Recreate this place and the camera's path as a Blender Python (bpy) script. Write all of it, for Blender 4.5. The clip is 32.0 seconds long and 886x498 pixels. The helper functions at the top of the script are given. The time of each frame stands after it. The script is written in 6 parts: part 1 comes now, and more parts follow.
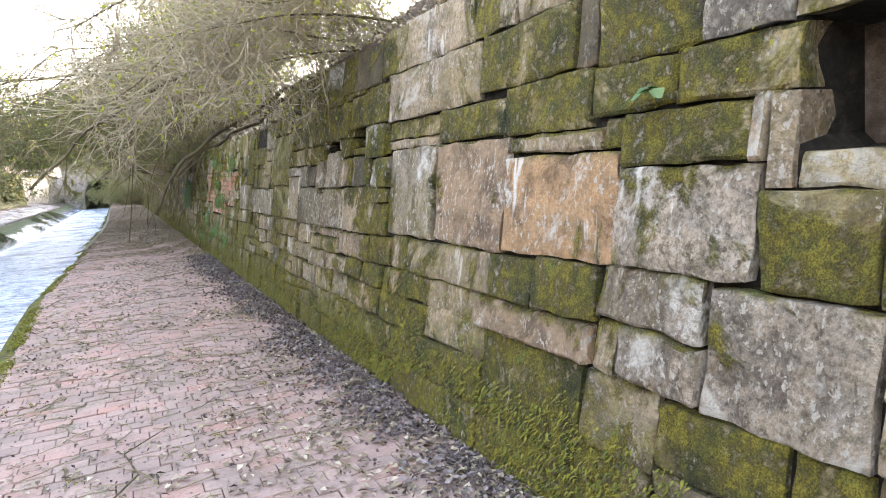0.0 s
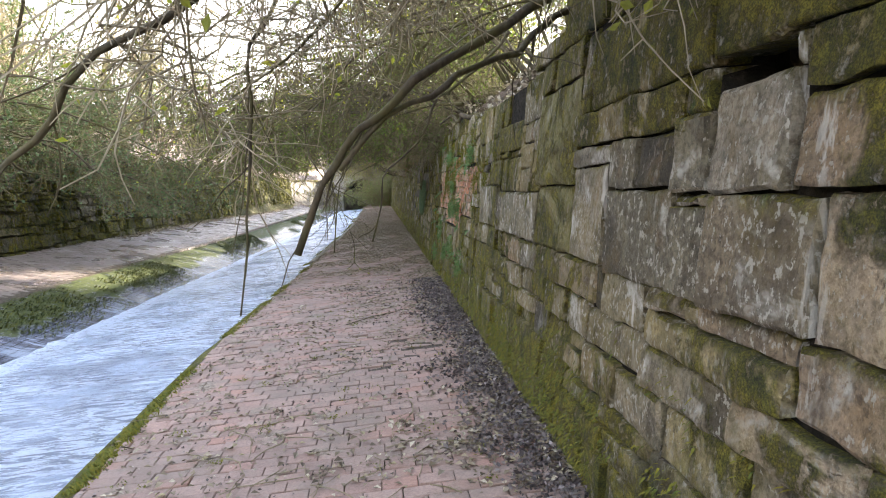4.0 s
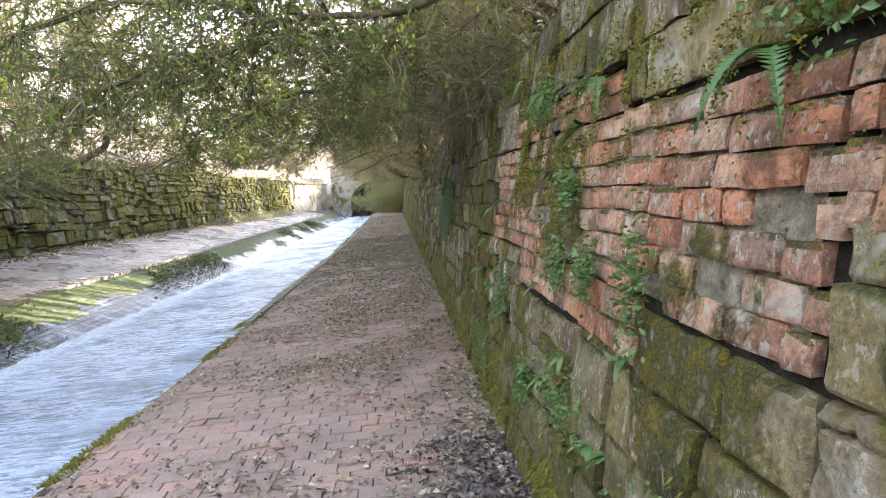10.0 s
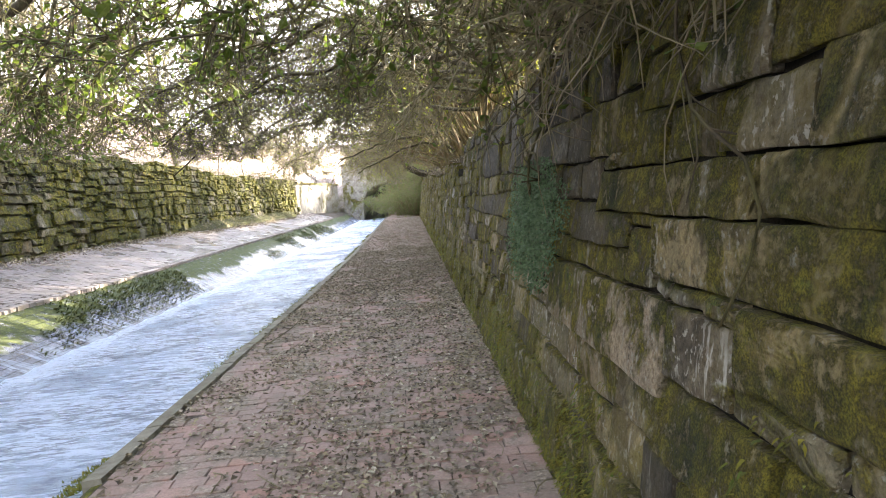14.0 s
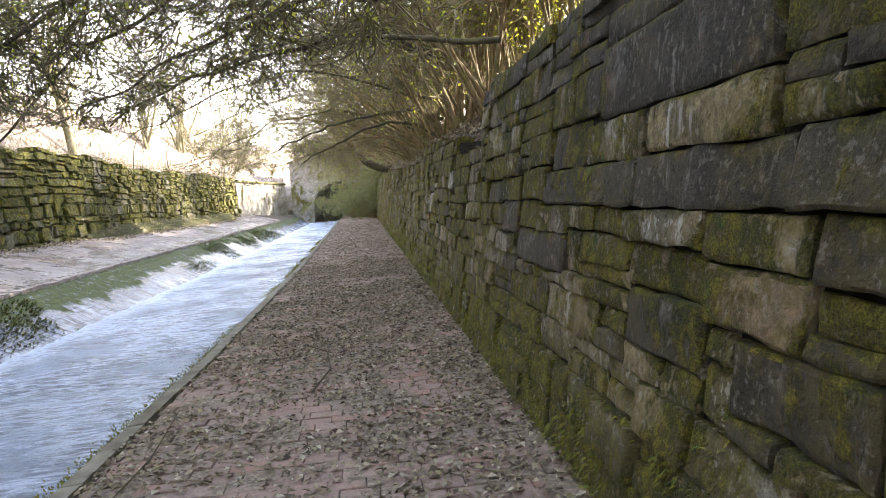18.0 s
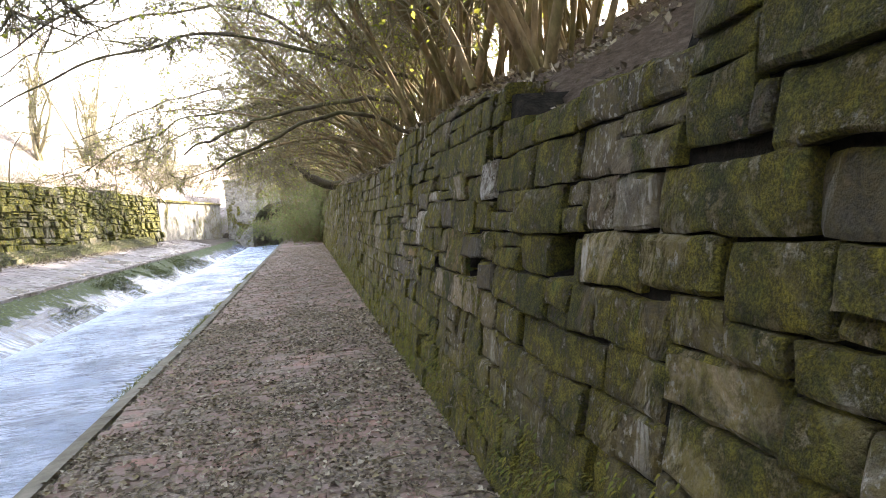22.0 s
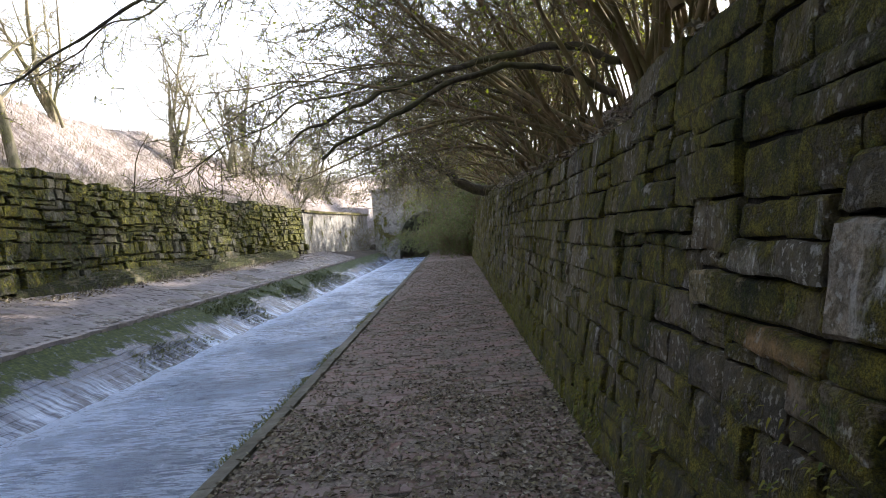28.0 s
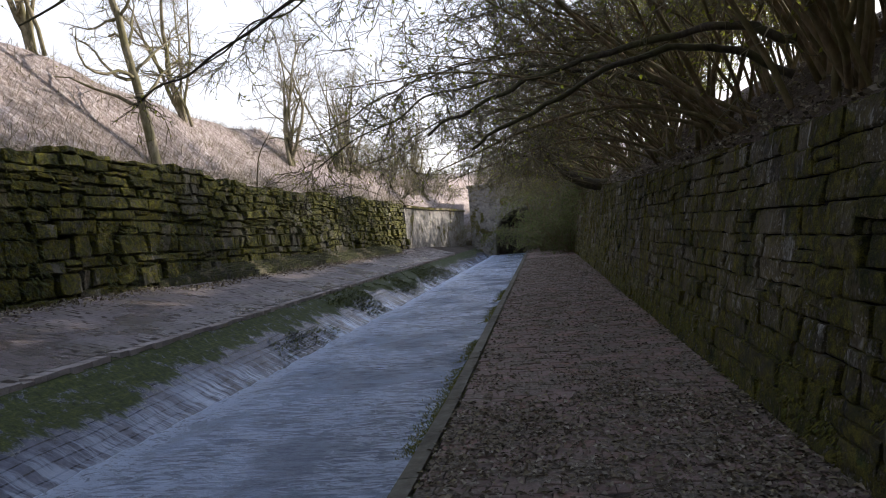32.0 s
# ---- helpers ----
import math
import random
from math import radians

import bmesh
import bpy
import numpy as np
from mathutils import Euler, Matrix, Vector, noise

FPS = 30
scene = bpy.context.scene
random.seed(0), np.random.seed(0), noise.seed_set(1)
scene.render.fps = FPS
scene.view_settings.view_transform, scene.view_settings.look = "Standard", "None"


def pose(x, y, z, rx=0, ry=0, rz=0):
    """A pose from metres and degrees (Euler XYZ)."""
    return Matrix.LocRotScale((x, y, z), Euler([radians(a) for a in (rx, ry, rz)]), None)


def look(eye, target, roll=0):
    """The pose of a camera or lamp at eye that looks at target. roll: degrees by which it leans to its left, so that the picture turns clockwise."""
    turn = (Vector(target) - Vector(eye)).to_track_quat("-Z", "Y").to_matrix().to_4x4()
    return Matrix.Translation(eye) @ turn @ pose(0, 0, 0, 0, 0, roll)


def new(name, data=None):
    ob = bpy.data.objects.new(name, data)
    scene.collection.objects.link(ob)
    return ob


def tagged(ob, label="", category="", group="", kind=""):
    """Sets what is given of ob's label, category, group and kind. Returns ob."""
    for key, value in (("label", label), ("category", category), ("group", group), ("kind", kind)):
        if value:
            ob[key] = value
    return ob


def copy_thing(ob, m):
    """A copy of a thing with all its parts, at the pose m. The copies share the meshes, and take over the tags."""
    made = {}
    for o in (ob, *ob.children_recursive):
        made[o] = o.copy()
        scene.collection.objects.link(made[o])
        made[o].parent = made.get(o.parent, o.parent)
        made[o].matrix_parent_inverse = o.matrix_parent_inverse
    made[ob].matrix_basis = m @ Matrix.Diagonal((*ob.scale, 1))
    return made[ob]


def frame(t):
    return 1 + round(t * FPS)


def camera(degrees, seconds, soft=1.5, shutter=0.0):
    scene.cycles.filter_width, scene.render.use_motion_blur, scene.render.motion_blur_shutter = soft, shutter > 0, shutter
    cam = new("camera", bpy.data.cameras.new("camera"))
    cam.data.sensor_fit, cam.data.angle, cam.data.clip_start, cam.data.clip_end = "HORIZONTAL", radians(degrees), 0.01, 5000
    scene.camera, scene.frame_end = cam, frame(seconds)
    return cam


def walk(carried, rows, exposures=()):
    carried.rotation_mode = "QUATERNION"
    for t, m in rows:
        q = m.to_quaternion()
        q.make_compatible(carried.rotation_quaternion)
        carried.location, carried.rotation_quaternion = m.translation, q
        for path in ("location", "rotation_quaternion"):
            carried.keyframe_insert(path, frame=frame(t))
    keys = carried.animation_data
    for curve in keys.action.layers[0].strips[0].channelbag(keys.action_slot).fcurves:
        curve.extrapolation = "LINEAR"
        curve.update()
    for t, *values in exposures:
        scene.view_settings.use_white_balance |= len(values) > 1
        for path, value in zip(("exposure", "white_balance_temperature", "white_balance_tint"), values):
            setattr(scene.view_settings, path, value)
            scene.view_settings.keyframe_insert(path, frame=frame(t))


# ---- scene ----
cam = camera(67.6, 32.0, 1.0)
METRES, EYE, TILT, LEAN, TURN = 32.5, 1.606, 0.0, 0.0, -25.5
ROWS = [
    (0.0, 0.0, 0.0, 0.0, -0.49, -7.15, 3.91),
    (0.5, -0.0081, 0.0135, -0.0007, 1.45, -6.94, 3.91),
    (1.0, -0.0165, 0.0283, -0.0002, 2.28, -6.87, 3.99),
    (1.5, -0.025, 0.0442, -0.0, 2.76, -6.82, 3.96),
    (2.0, -0.0311, 0.0601, -0.0003, 6.73, -6.62, 4.4),
    (2.5, -0.0367, 0.0774, -0.0019, 15.58, -5.83, 4.79),
    (4.5, -0.0395, 0.148, -0.0006, 20.15, -5.56, 5.04),
    (5.0, -0.0457, 0.1644, -0.0003, 20.16, -5.5, 4.96),
    (5.5, -0.0528, 0.182, 0.0004, 20.16, -5.56, 5.04),
    (6.0, -0.0573, 0.1994, 0.0008, 20.26, -5.55, 5.12),
    (6.5, -0.0652, 0.2152, -0.0005, 20.42, -5.46, 5.1),
    (7.0, -0.0726, 0.2308, -0.0014, 20.55, -5.4, 5.04),
    (7.5, -0.0819, 0.247, -0.0026, 20.65, -5.3, 4.96),
    (8.0, -0.0904, 0.2645, -0.0018, 20.68, -5.25, 4.86),
    (8.5, -0.0966, 0.2821, -0.0016, 20.89, -5.15, 4.88),
    (9.0, -0.1053, 0.299, -0.0022, 21.03, -5.17, 4.88),
    (9.5, -0.1136, 0.3163, -0.0022, 21.11, -5.15, 4.8),
    (10.0, -0.1227, 0.3331, -0.0015, 21.28, -5.08, 4.74),
    (10.5, -0.1324, 0.3494, -0.0013, 21.43, -4.99, 4.63),
    (11.0, -0.1402, 0.3668, -0.0017, 21.63, -4.99, 4.62),
    (11.5, -0.1495, 0.3845, -0.0026, 21.95, -4.95, 4.44),
    (12.0, -0.1586, 0.4024, -0.0025, 22.04, -4.92, 4.67),
    (12.5, -0.1669, 0.4198, -0.0016, 22.19, -4.91, 4.66),
    (13.0, -0.1754, 0.4375, -0.0008, 22.35, -4.88, 4.76),
    (13.5, -0.1835, 0.4555, -0.0011, 22.5, -4.89, 4.71),
    (15.5, -0.2223, 0.5258, -0.0049, 22.59, -4.58, 4.58),
    (16.0, -0.2315, 0.5423, -0.0048, 21.54, -4.63, 4.51),
    (16.5, -0.24, 0.5576, -0.0056, 20.87, -4.71, 4.5),
    (17.0, -0.2461, 0.5748, -0.0067, 19.73, -4.82, 4.46),
    (17.5, -0.2554, 0.5907, -0.0061, 19.02, -4.93, 4.55),
    (18.0, -0.2643, 0.6062, -0.0064, 18.5, -4.96, 4.57),
    (18.5, -0.2724, 0.6222, -0.005, 17.72, -5.09, 4.56),
    (19.0, -0.2801, 0.6374, -0.0045, 16.65, -5.18, 4.56),
    (19.5, -0.2871, 0.6541, -0.005, 15.21, -5.33, 4.48),
    (20.0, -0.2957, 0.6696, -0.0061, 14.59, -5.4, 4.51),
    (20.5, -0.3035, 0.686, -0.0071, 14.53, -4.26, 4.44),
    (21.0, -0.311, 0.7022, -0.0069, 14.48, -3.44, 4.43),
    (21.5, -0.3171, 0.719, -0.0068, 14.36, -3.36, 4.46),
    (22.0, -0.3228, 0.7364, -0.0066, 13.87, -3.44, 4.5),
    (22.5, -0.3304, 0.7534, -0.0072, 13.84, -3.48, 4.44),
    (23.0, -0.3365, 0.7706, -0.0079, 13.86, -3.51, 4.42),
    (23.5, -0.3442, 0.7863, -0.0076, 13.9, -3.55, 4.37),
    (24.0, -0.3503, 0.8006, -0.007, 13.96, -3.56, 4.38),
    (24.5, -0.3565, 0.8156, -0.0063, 14.07, -3.59, 4.42),
    (25.0, -0.3638, 0.8292, -0.0062, 20.02, -3.12, 4.74),
    (25.5, -0.3696, 0.8447, -0.0074, 21.92, -2.92, 4.73),
    (26.0, -0.3768, 0.8566, -0.0075, 25.78, -2.57, 4.7),
    (26.5, -0.3819, 0.8646, -0.0063, 26.74, -2.56, 4.74),
    (28.5, -0.3763, 0.8506, -0.0048, 26.55, -1.25, 4.78),
    (29.0, -0.3749, 0.8477, -0.0041, 27.07, -1.16, 4.74),
    (29.5, -0.374, 0.8472, -0.0035, 27.34, -1.17, 4.67),
    (30.0, -0.3739, 0.8477, -0.0038, 27.91, -1.22, 4.78),
    (30.5, -0.3776, 0.8482, -0.0044, 28.47, -1.35, 4.76),
    (31.0, -0.3851, 0.8468, -0.0049, 29.17, -1.45, 4.6),
    (31.5, -0.3928, 0.8479, -0.0052, 31.43, -1.36, 4.61),
    (32.0, -0.3998, 0.8481, -0.0052, 34.15, -1.22, 4.51),
]
walk(cam, [(t, pose(0, 0, EYE, TILT, LEAN, TURN) @ pose(METRES * x, METRES * y, METRES * z, 90 + pitch, roll, yaw)) for t, x, y, z, yaw, pitch, roll in ROWS],
     exposures=[(0.0, 3.4, 7000, 11), (2.5, 3.3, 7000, 10), (4.5, 2.9, 7100, 10), (7.0, 3.1, 7100, 10), (9.0, 3.3, 7000, 10), (10.0, 3.45, 7100, 10), (13.0, 3.55, 7200, 10), (16.0, 3.35, 7200, 11), (18.0, 3.2, 7200, 11), (20.0, 3.1, 7200, 11), (22.0, 3.35, 7100, 11), (24.0, 3.5, 7000, 11), (25.0, 3.35, 6900, 11), (26.0, 2.6, 6600, 11), (29.0, 1.75, 6400, 11), (30.0, 1.45, 6400, 12), (31.0, 1.2, 6400, 13), (32.0, 0.85, 6400, 14)])

# ---- world and sun ----
SUN_AZ, SUN_EL = radians(56), radians(17.5)     # from +y towards +x
world = bpy.data.worlds.new("sky")
scene.world = world
world.use_nodes = True
wn = world.node_tree
sky = wn.nodes.new("ShaderNodeTexSky")
sky.sky_type, sky.sun_disc = "NISHITA", False
sky.sun_elevation, sky.sun_rotation = SUN_EL, SUN_AZ
sky.air_density, sky.dust_density, sky.ozone_density = 1.0, 3.0, 1.0
haze = wn.nodes.new("ShaderNodeMix")              # thin bright cloud over the blue
haze.data_type, haze.inputs[0].default_value = "RGBA", 0.65
up = wn.nodes.new("ShaderNodeTexCoord")
height = wn.nodes.new("ShaderNodeSeparateXYZ")
veil = wn.nodes.new("ShaderNodeValToRGB")         # the haze is thick and white low down, thin and bluer overhead
veil.color_ramp.elements[0].position, veil.color_ramp.elements[0].color = 0.0, (0.80, 0.775, 0.76, 1)
veil.color_ramp.elements[1].position, veil.color_ramp.elements[1].color = 0.75, (0.31, 0.38, 0.53, 1)
gain = wn.nodes.new("ShaderNodeVectorMath")
gain.operation = "SCALE"
gain.inputs[3].default_value = 9.0
wn.links.new(up.outputs["Generated"], height.inputs[0])
wn.links.new(height.outputs[2], veil.inputs[0])
wn.links.new(veil.outputs[0], gain.inputs[0])
wn.links.new(gain.outputs[0], haze.inputs[7])
wn.links.new(sky.outputs[0], haze.inputs[6])
wn.links.new(haze.outputs[2], wn.nodes["Background"].inputs[0])
wn.nodes["Background"].inputs[1].default_value = 0.15
sun = new("sun", bpy.data.lights.new("sun", "SUN"))
sun.data.energy, sun.data.angle, sun.data.color = 4.8, radians(0.6), (1.0, 0.93, 0.82)
sun_dir = Vector((math.sin(SUN_AZ) * math.cos(SUN_EL), math.cos(SUN_AZ) * math.cos(SUN_EL), math.sin(SUN_EL)))
sun.matrix_world = look(sun_dir * 60, (0, 0, 0))


# ---- node helpers ----
class Nodes:
    """A small wrapper to write node materials in few lines."""

    def __init__(self, name, rough=0.8, metal=0.0, spec=0.4):
        self.m = bpy.data.materials.new(name)
        self.m.use_nodes = True
        self.t = self.m.node_tree
        self.b = self.t.nodes["Principled BSDF"]
        self.b.inputs["Roughness"].default_value = rough
        self.b.inputs["Metallic"].default_value = metal
        self.b.inputs["Specular IOR Level"].default_value = spec
        self.geo = self.t.nodes.new("ShaderNodeNewGeometry")
        self.info = self.t.nodes.new("ShaderNodeObjectInfo")
        self.pos = self.geo.outputs["Position"]

    def put(self, socket, value):
        if isinstance(value, bpy.types.NodeSocket):
            self.t.links.new(value, socket)
        elif isinstance(value, tuple) and len(value) == 3 and socket.type == "RGBA":
            socket.default_value = (*value, 1)
        else:
            socket.default_value = value

    def math(self, op, a, b=0.0, clamp=False):
        n = self.t.nodes.new("ShaderNodeMath")
        n.operation, n.use_clamp = op, clamp
        self.put(n.inputs[0], a), self.put(n.inputs[1], b)
        return n.outputs[0]

    def scaled(self, sx, sy, sz):
        n = self.t.nodes.new("ShaderNodeVectorMath")
        n.operation = "MULTIPLY"
        self.put(n.inputs[0], self.pos)
        n.inputs[1].default_value = (sx, sy, sz)
        return n.outputs[0]

    def shifted(self, vec, rnd, by=37.0):
        """vec moved by a random amount per piece, so that no two pieces share their stains."""
        n = self.t.nodes.new("ShaderNodeVectorMath")
        n.operation = "ADD"
        self.put(n.inputs[0], vec)
        c = self.t.nodes.new("ShaderNodeCombineXYZ")
        self.put(c.inputs[0], self.math("MULTIPLY", rnd, by))
        self.put(c.inputs[2], self.math("MULTIPLY", rnd, by * 1.7))
        self.put(n.inputs[1], c.outputs[0])
        return n.outputs[0]

    def noise(self, scale, detail=4.0, rough=0.55, vec=None, warp=0.0):
        n = self.t.nodes.new("ShaderNodeTexNoise")
        self.put(n.inputs["Vector"], vec or self.pos)
        n.inputs["Scale"].default_value, n.inputs["Detail"].default_value = scale, detail
        n.inputs["Roughness"].default_value, n.inputs["Distortion"].default_value = rough, warp
        return n.outputs["Fac"]

    def cells(self, scale, vec=None):
        n = self.t.nodes.new("ShaderNodeTexVoronoi")
        self.put(n.inputs["Vector"], vec or self.pos)
        n.inputs["Scale"].default_value = scale
        return n.outputs["Distance"]

    def span(self, value, lo, hi, a=0.0, b=1.0):
        n = self.t.nodes.new("ShaderNodeMapRange")
        n.interpolation_type = "SMOOTHSTEP"
        self.put(n.inputs[0], value)
        for i, v in enumerate((lo, hi, a, b)):
            n.inputs[1 + i].default_value = v
        return n.outputs[0]

    def mix(self, fac, a, b, kind="MIX"):
        n = self.t.nodes.new("ShaderNodeMix")
        n.data_type, n.blend_type = "RGBA", kind
        self.put(n.inputs[0], fac), self.put(n.inputs[6], a), self.put(n.inputs[7], b)
        return n.outputs[2]

    def ramp(self, fac, *stops):
        n = self.t.nodes.new("ShaderNodeValToRGB")
        e = n.color_ramp.elements
        while len(e) < len(stops):
            e.new(0.5)
        for el, (p, c) in zip(e, stops):
            el.position, el.color = p, (*c, 1)
        self.put(n.inputs[0], fac)
        return n.outputs[0]

    def xyz(self):
        n = self.t.nodes.new("ShaderNodeSeparateXYZ")
        self.put(n.inputs[0], self.pos)
        return n.outputs

    def up(self):
        n = self.t.nodes.new("ShaderNodeSeparateXYZ")
        self.put(n.inputs[0], self.geo.outputs["Normal"])
        return n.outputs[2]

    def random(self):
        return self.math("FRACT", self.math("ADD", self.info.outputs["Random"], self.geo.outputs["Random Per Island"]))

    def bump(self, height, strength=0.5, dist=0.02, under=None):
        n = self.t.nodes.new("ShaderNodeBump")
        n.inputs["Strength"].default_value, n.inputs["Distance"].default_value = strength, dist
        self.put(n.inputs["Height"], height)
        if under:
            self.put(n.inputs["Normal"], under)
        self.put(self.b.inputs["Normal"], n.outputs[0])
        return n.outputs[0]

    def done(self, colour, rough=None):
        self.put(self.b.inputs["Base Color"], colour)
        if rough is not None:
            self.put(self.b.inputs["Roughness"], rough)
        return self.m


# ---- materials ----
def stone_material(name, tones, moss=0.5, lichen=0.5, base_moss=1.0, green_tint=(1.0, 1.0, 1.0), grit=1.0, pale_from=0.56, film=0.55):
    """Weathered sandstone: tones per block, soot, pale lichen and mineral drips, moss growing up from the foot and on ledges."""
    n = Nodes(name, 0.88)
    rnd = n.random()
    own = n.shifted(n.pos, rnd)
    tone = n.ramp(rnd, *[(i / (len(tones) - 1), c) for i, c in enumerate(tones)])
    grain = n.noise(42, 6, 0.75, own)
    pits = n.noise(17, 6, 0.72, own, 0.5)
    blotch = n.noise(4.5, 6, 0.68, own, 0.9)
    dark = n.mix(1.0, tone, (0.34, 0.31, 0.28), "MULTIPLY")
    light = n.mix(1.0, tone, (1.55, 1.5, 1.42), "MULTIPLY")
    col = n.mix(n.span(blotch, 0.40, 0.60), light, tone)
    col = n.mix(n.span(n.noise(2.6, 5, 0.65, own, 0.5), 0.50, 0.64, 0, 0.8), col, dark)
    col = n.mix(n.span(n.noise(3.4, 5, 0.65, n.shifted(n.pos, rnd, 19.0)), 0.56, 0.70, 0, 0.45), col, (0.21, 0.135, 0.06))
    col = n.mix(n.span(pits, 0.52, 0.66, 0, 0.75 * grit), col, dark)
    col = n.mix(n.span(grain, 0.42, 0.64, 0, 0.7 * grit), col, n.mix(1.0, col, (0.36, 0.34, 0.31), "MULTIPLY"))
    speck = n.noise(85, 4, 0.7, own)
    col = n.mix(n.span(speck, 0.54, 0.66, 0, 0.32 * grit), col, n.mix(1.0, col, (1.9, 1.85, 1.75), "MULTIPLY"))
    # a thin olive film of algae
    damp = n.math("MULTIPLY", n.span(n.noise(0.9, 5, 0.65), 0.36, 0.60), n.span(pits, 0.40, 0.60, 0.2, 1.0))
    col = n.mix(n.math("MULTIPLY", damp, film), col, n.mix(grain, (0.06, 0.048, 0.012), (0.27, 0.21, 0.046)))
    # pale lichen flecks, blotches and lime drips
    fleck = n.math("MULTIPLY", n.span(n.noise(34, 5, 0.65, n.shifted(n.scaled(1, 1, 0.8), rnd)), 0.555, 0.61), n.span(n.noise(2.9, 4, 0.6, own), 0.38, 0.56))
    col = n.mix(n.math("MULTIPLY", fleck, min(1.0, 0.9 * lichen)), col, (0.345, 0.325, 0.275))
    pale = n.math("MULTIPLY", n.span(n.noise(1.7, 5, 0.7, n.shifted(n.pos, rnd, 9.0), 0.6), pale_from, pale_from + 0.10), n.span(pits, 0.36, 0.56))
    col = n.mix(n.math("MULTIPLY", pale, min(1.0, 0.75 * lichen)), col, n.mix(grain, (0.30, 0.285, 0.25), (0.58, 0.56, 0.50)))
    drip = n.math("MULTIPLY", n.span(n.noise(1.0, 5, 0.65, n.scaled(10, 10, 1.4), 0.3), 0.585, 0.65), n.span(n.noise(1.1, 3), 0.46, 0.6))
    col = n.mix(n.math("MULTIPLY", drip, min(1.0, 0.85 * lichen)), col, (0.50, 0.48, 0.43))
    # moss
    z = n.xyz()[2]
    foot = n.math("MULTIPLY", n.span(n.math("ADD", z, n.math("MULTIPLY", n.noise(1.5, 5, 0.65), -1.5)), -0.05, -0.62), base_moss)
    patch = n.span(n.noise(1.2, 6, 0.66, n.scaled(1, 1, 0.75), 0.5), 0.60 - 0.14 * moss, 0.66 - 0.14 * moss)
    ledge = n.span(n.up(), 0.2, 0.6, 0, 1.0)
    m = n.math("MAXIMUM", n.math("MAXIMUM", foot, patch), n.math("MULTIPLY", ledge, n.span(n.noise(2.7, 3), 0.42, 0.5)))
    fuzz = n.noise(130, 4, 0.75)
    clump = n.noise(13, 6, 0.72)
    m = n.math("MULTIPLY", m, n.span(clump, 0.36, 0.48), True)
    green = n.ramp(n.noise(3.6, 6, 0.68), (0.30, (0.040, 0.055, 0.012)), (0.44, (0.155, 0.148, 0.016)), (0.58, (0.28, 0.23, 0.020)), (0.70, (0.11, 0.165, 0.035)))
    green = n.mix(n.span(fuzz, 0.38, 0.62), n.mix(1.0, green, (0.35, 0.36, 0.32), "MULTIPLY"), green)
    green = n.mix(n.span(clump, 0.44, 0.62), n.mix(1.0, green, (0.45, 0.45, 0.4), "MULTIPLY"), green)
    green = n.mix(1.0, green, green_tint, "MULTIPLY")
    col = n.mix(m, col, green)
    h = n.math("ADD", n.math("MULTIPLY", n.noise(8, 7, 0.7, own), 1.3), n.math("ADD", n.math("MULTIPLY", grain, 0.5), n.math("MULTIPLY", pits, 0.8)))
    h = n.math("ADD", h, n.math("MULTIPLY", m, n.math("ADD", n.math("MULTIPLY", clump, 1.2), n.math("MULTIPLY", fuzz, 0.9))))
    n.bump(h, 1.0, 0.03)
    return n.done(col, n.span(m, 0, 1, 0.8, 0.95))


STONE_LIGHT = stone_material("pale_weathered_sandstone", [(0.175, 0.145, 0.10), (0.245, 0.20, 0.145), (0.19, 0.155, 0.11), (0.265, 0.215, 0.155), (0.15, 0.12, 0.086), (0.235, 0.165, 0.105)], 0.9, 0.9)
STONE = stone_material("olive_grey_sandstone", [(0.12, 0.107, 0.07), (0.17, 0.149, 0.10), (0.132, 0.115, 0.078), (0.195, 0.167, 0.118), (0.108, 0.092, 0.064), (0.175, 0.132, 0.086)], 0.85, 1.1)
# sooty blocks; past y 31.2 the black also paints the coppice's shade
STONE_BLACK = stone_material("soot_and_shade_black_sandstone", [(0.027, 0.023, 0.017), (0.044, 0.037, 0.026), (0.033, 0.028, 0.021), (0.053, 0.044, 0.030)], 0.5, 0.3, film=0.3)
STONE_OLIVE = stone_material("flecked_olive_sandstone", [(0.135, 0.122, 0.088), (0.108, 0.098, 0.072), (0.15, 0.134, 0.098)], 0.3, 1.25, 0.7, film=0.28)
STONE_DARK = stone_material("soot_dark_sandstone", [(0.12, 0.10, 0.062), (0.20, 0.165, 0.10), (0.085, 0.072, 0.05), (0.23, 0.185, 0.12), (0.16, 0.13, 0.08)], 1.15, 0.8, film=0.75)
# STONE_DARK's tones halved: the far run's shade is put into the colour
STONE_FAR = stone_material("shade_darkened_mossy_sandstone", [(0.06, 0.05, 0.03), (0.10, 0.082, 0.05), (0.043, 0.036, 0.025), (0.115, 0.092, 0.06)], 1.15, 0.8, film=0.6)
STONE_ORANGE = stone_material("orange_sandstone", [(0.25, 0.16, 0.085), (0.17, 0.125, 0.085), (0.21, 0.145, 0.09)], 0.0, 1.3, 0.3, grit=0.55, film=0.1)
STONE_GREY = stone_material("lichen_grey_sandstone", [(0.185, 0.165, 0.13), (0.155, 0.14, 0.112), (0.205, 0.183, 0.145)], 0.35, 1.3, 0.6)
STONE_GREEN = stone_material("green_algae_sandstone", [(0.13, 0.125, 0.05), (0.12, 0.12, 0.045)], 0.9, 0.3)
STONE_WHITE = stone_material("pale_lichen_crusted_sandstone", [(0.20, 0.175, 0.14), (0.235, 0.20, 0.16), (0.17, 0.15, 0.12)], 0.45, 1.05, 0.6, grit=1.2, pale_from=0.49, film=0.3)
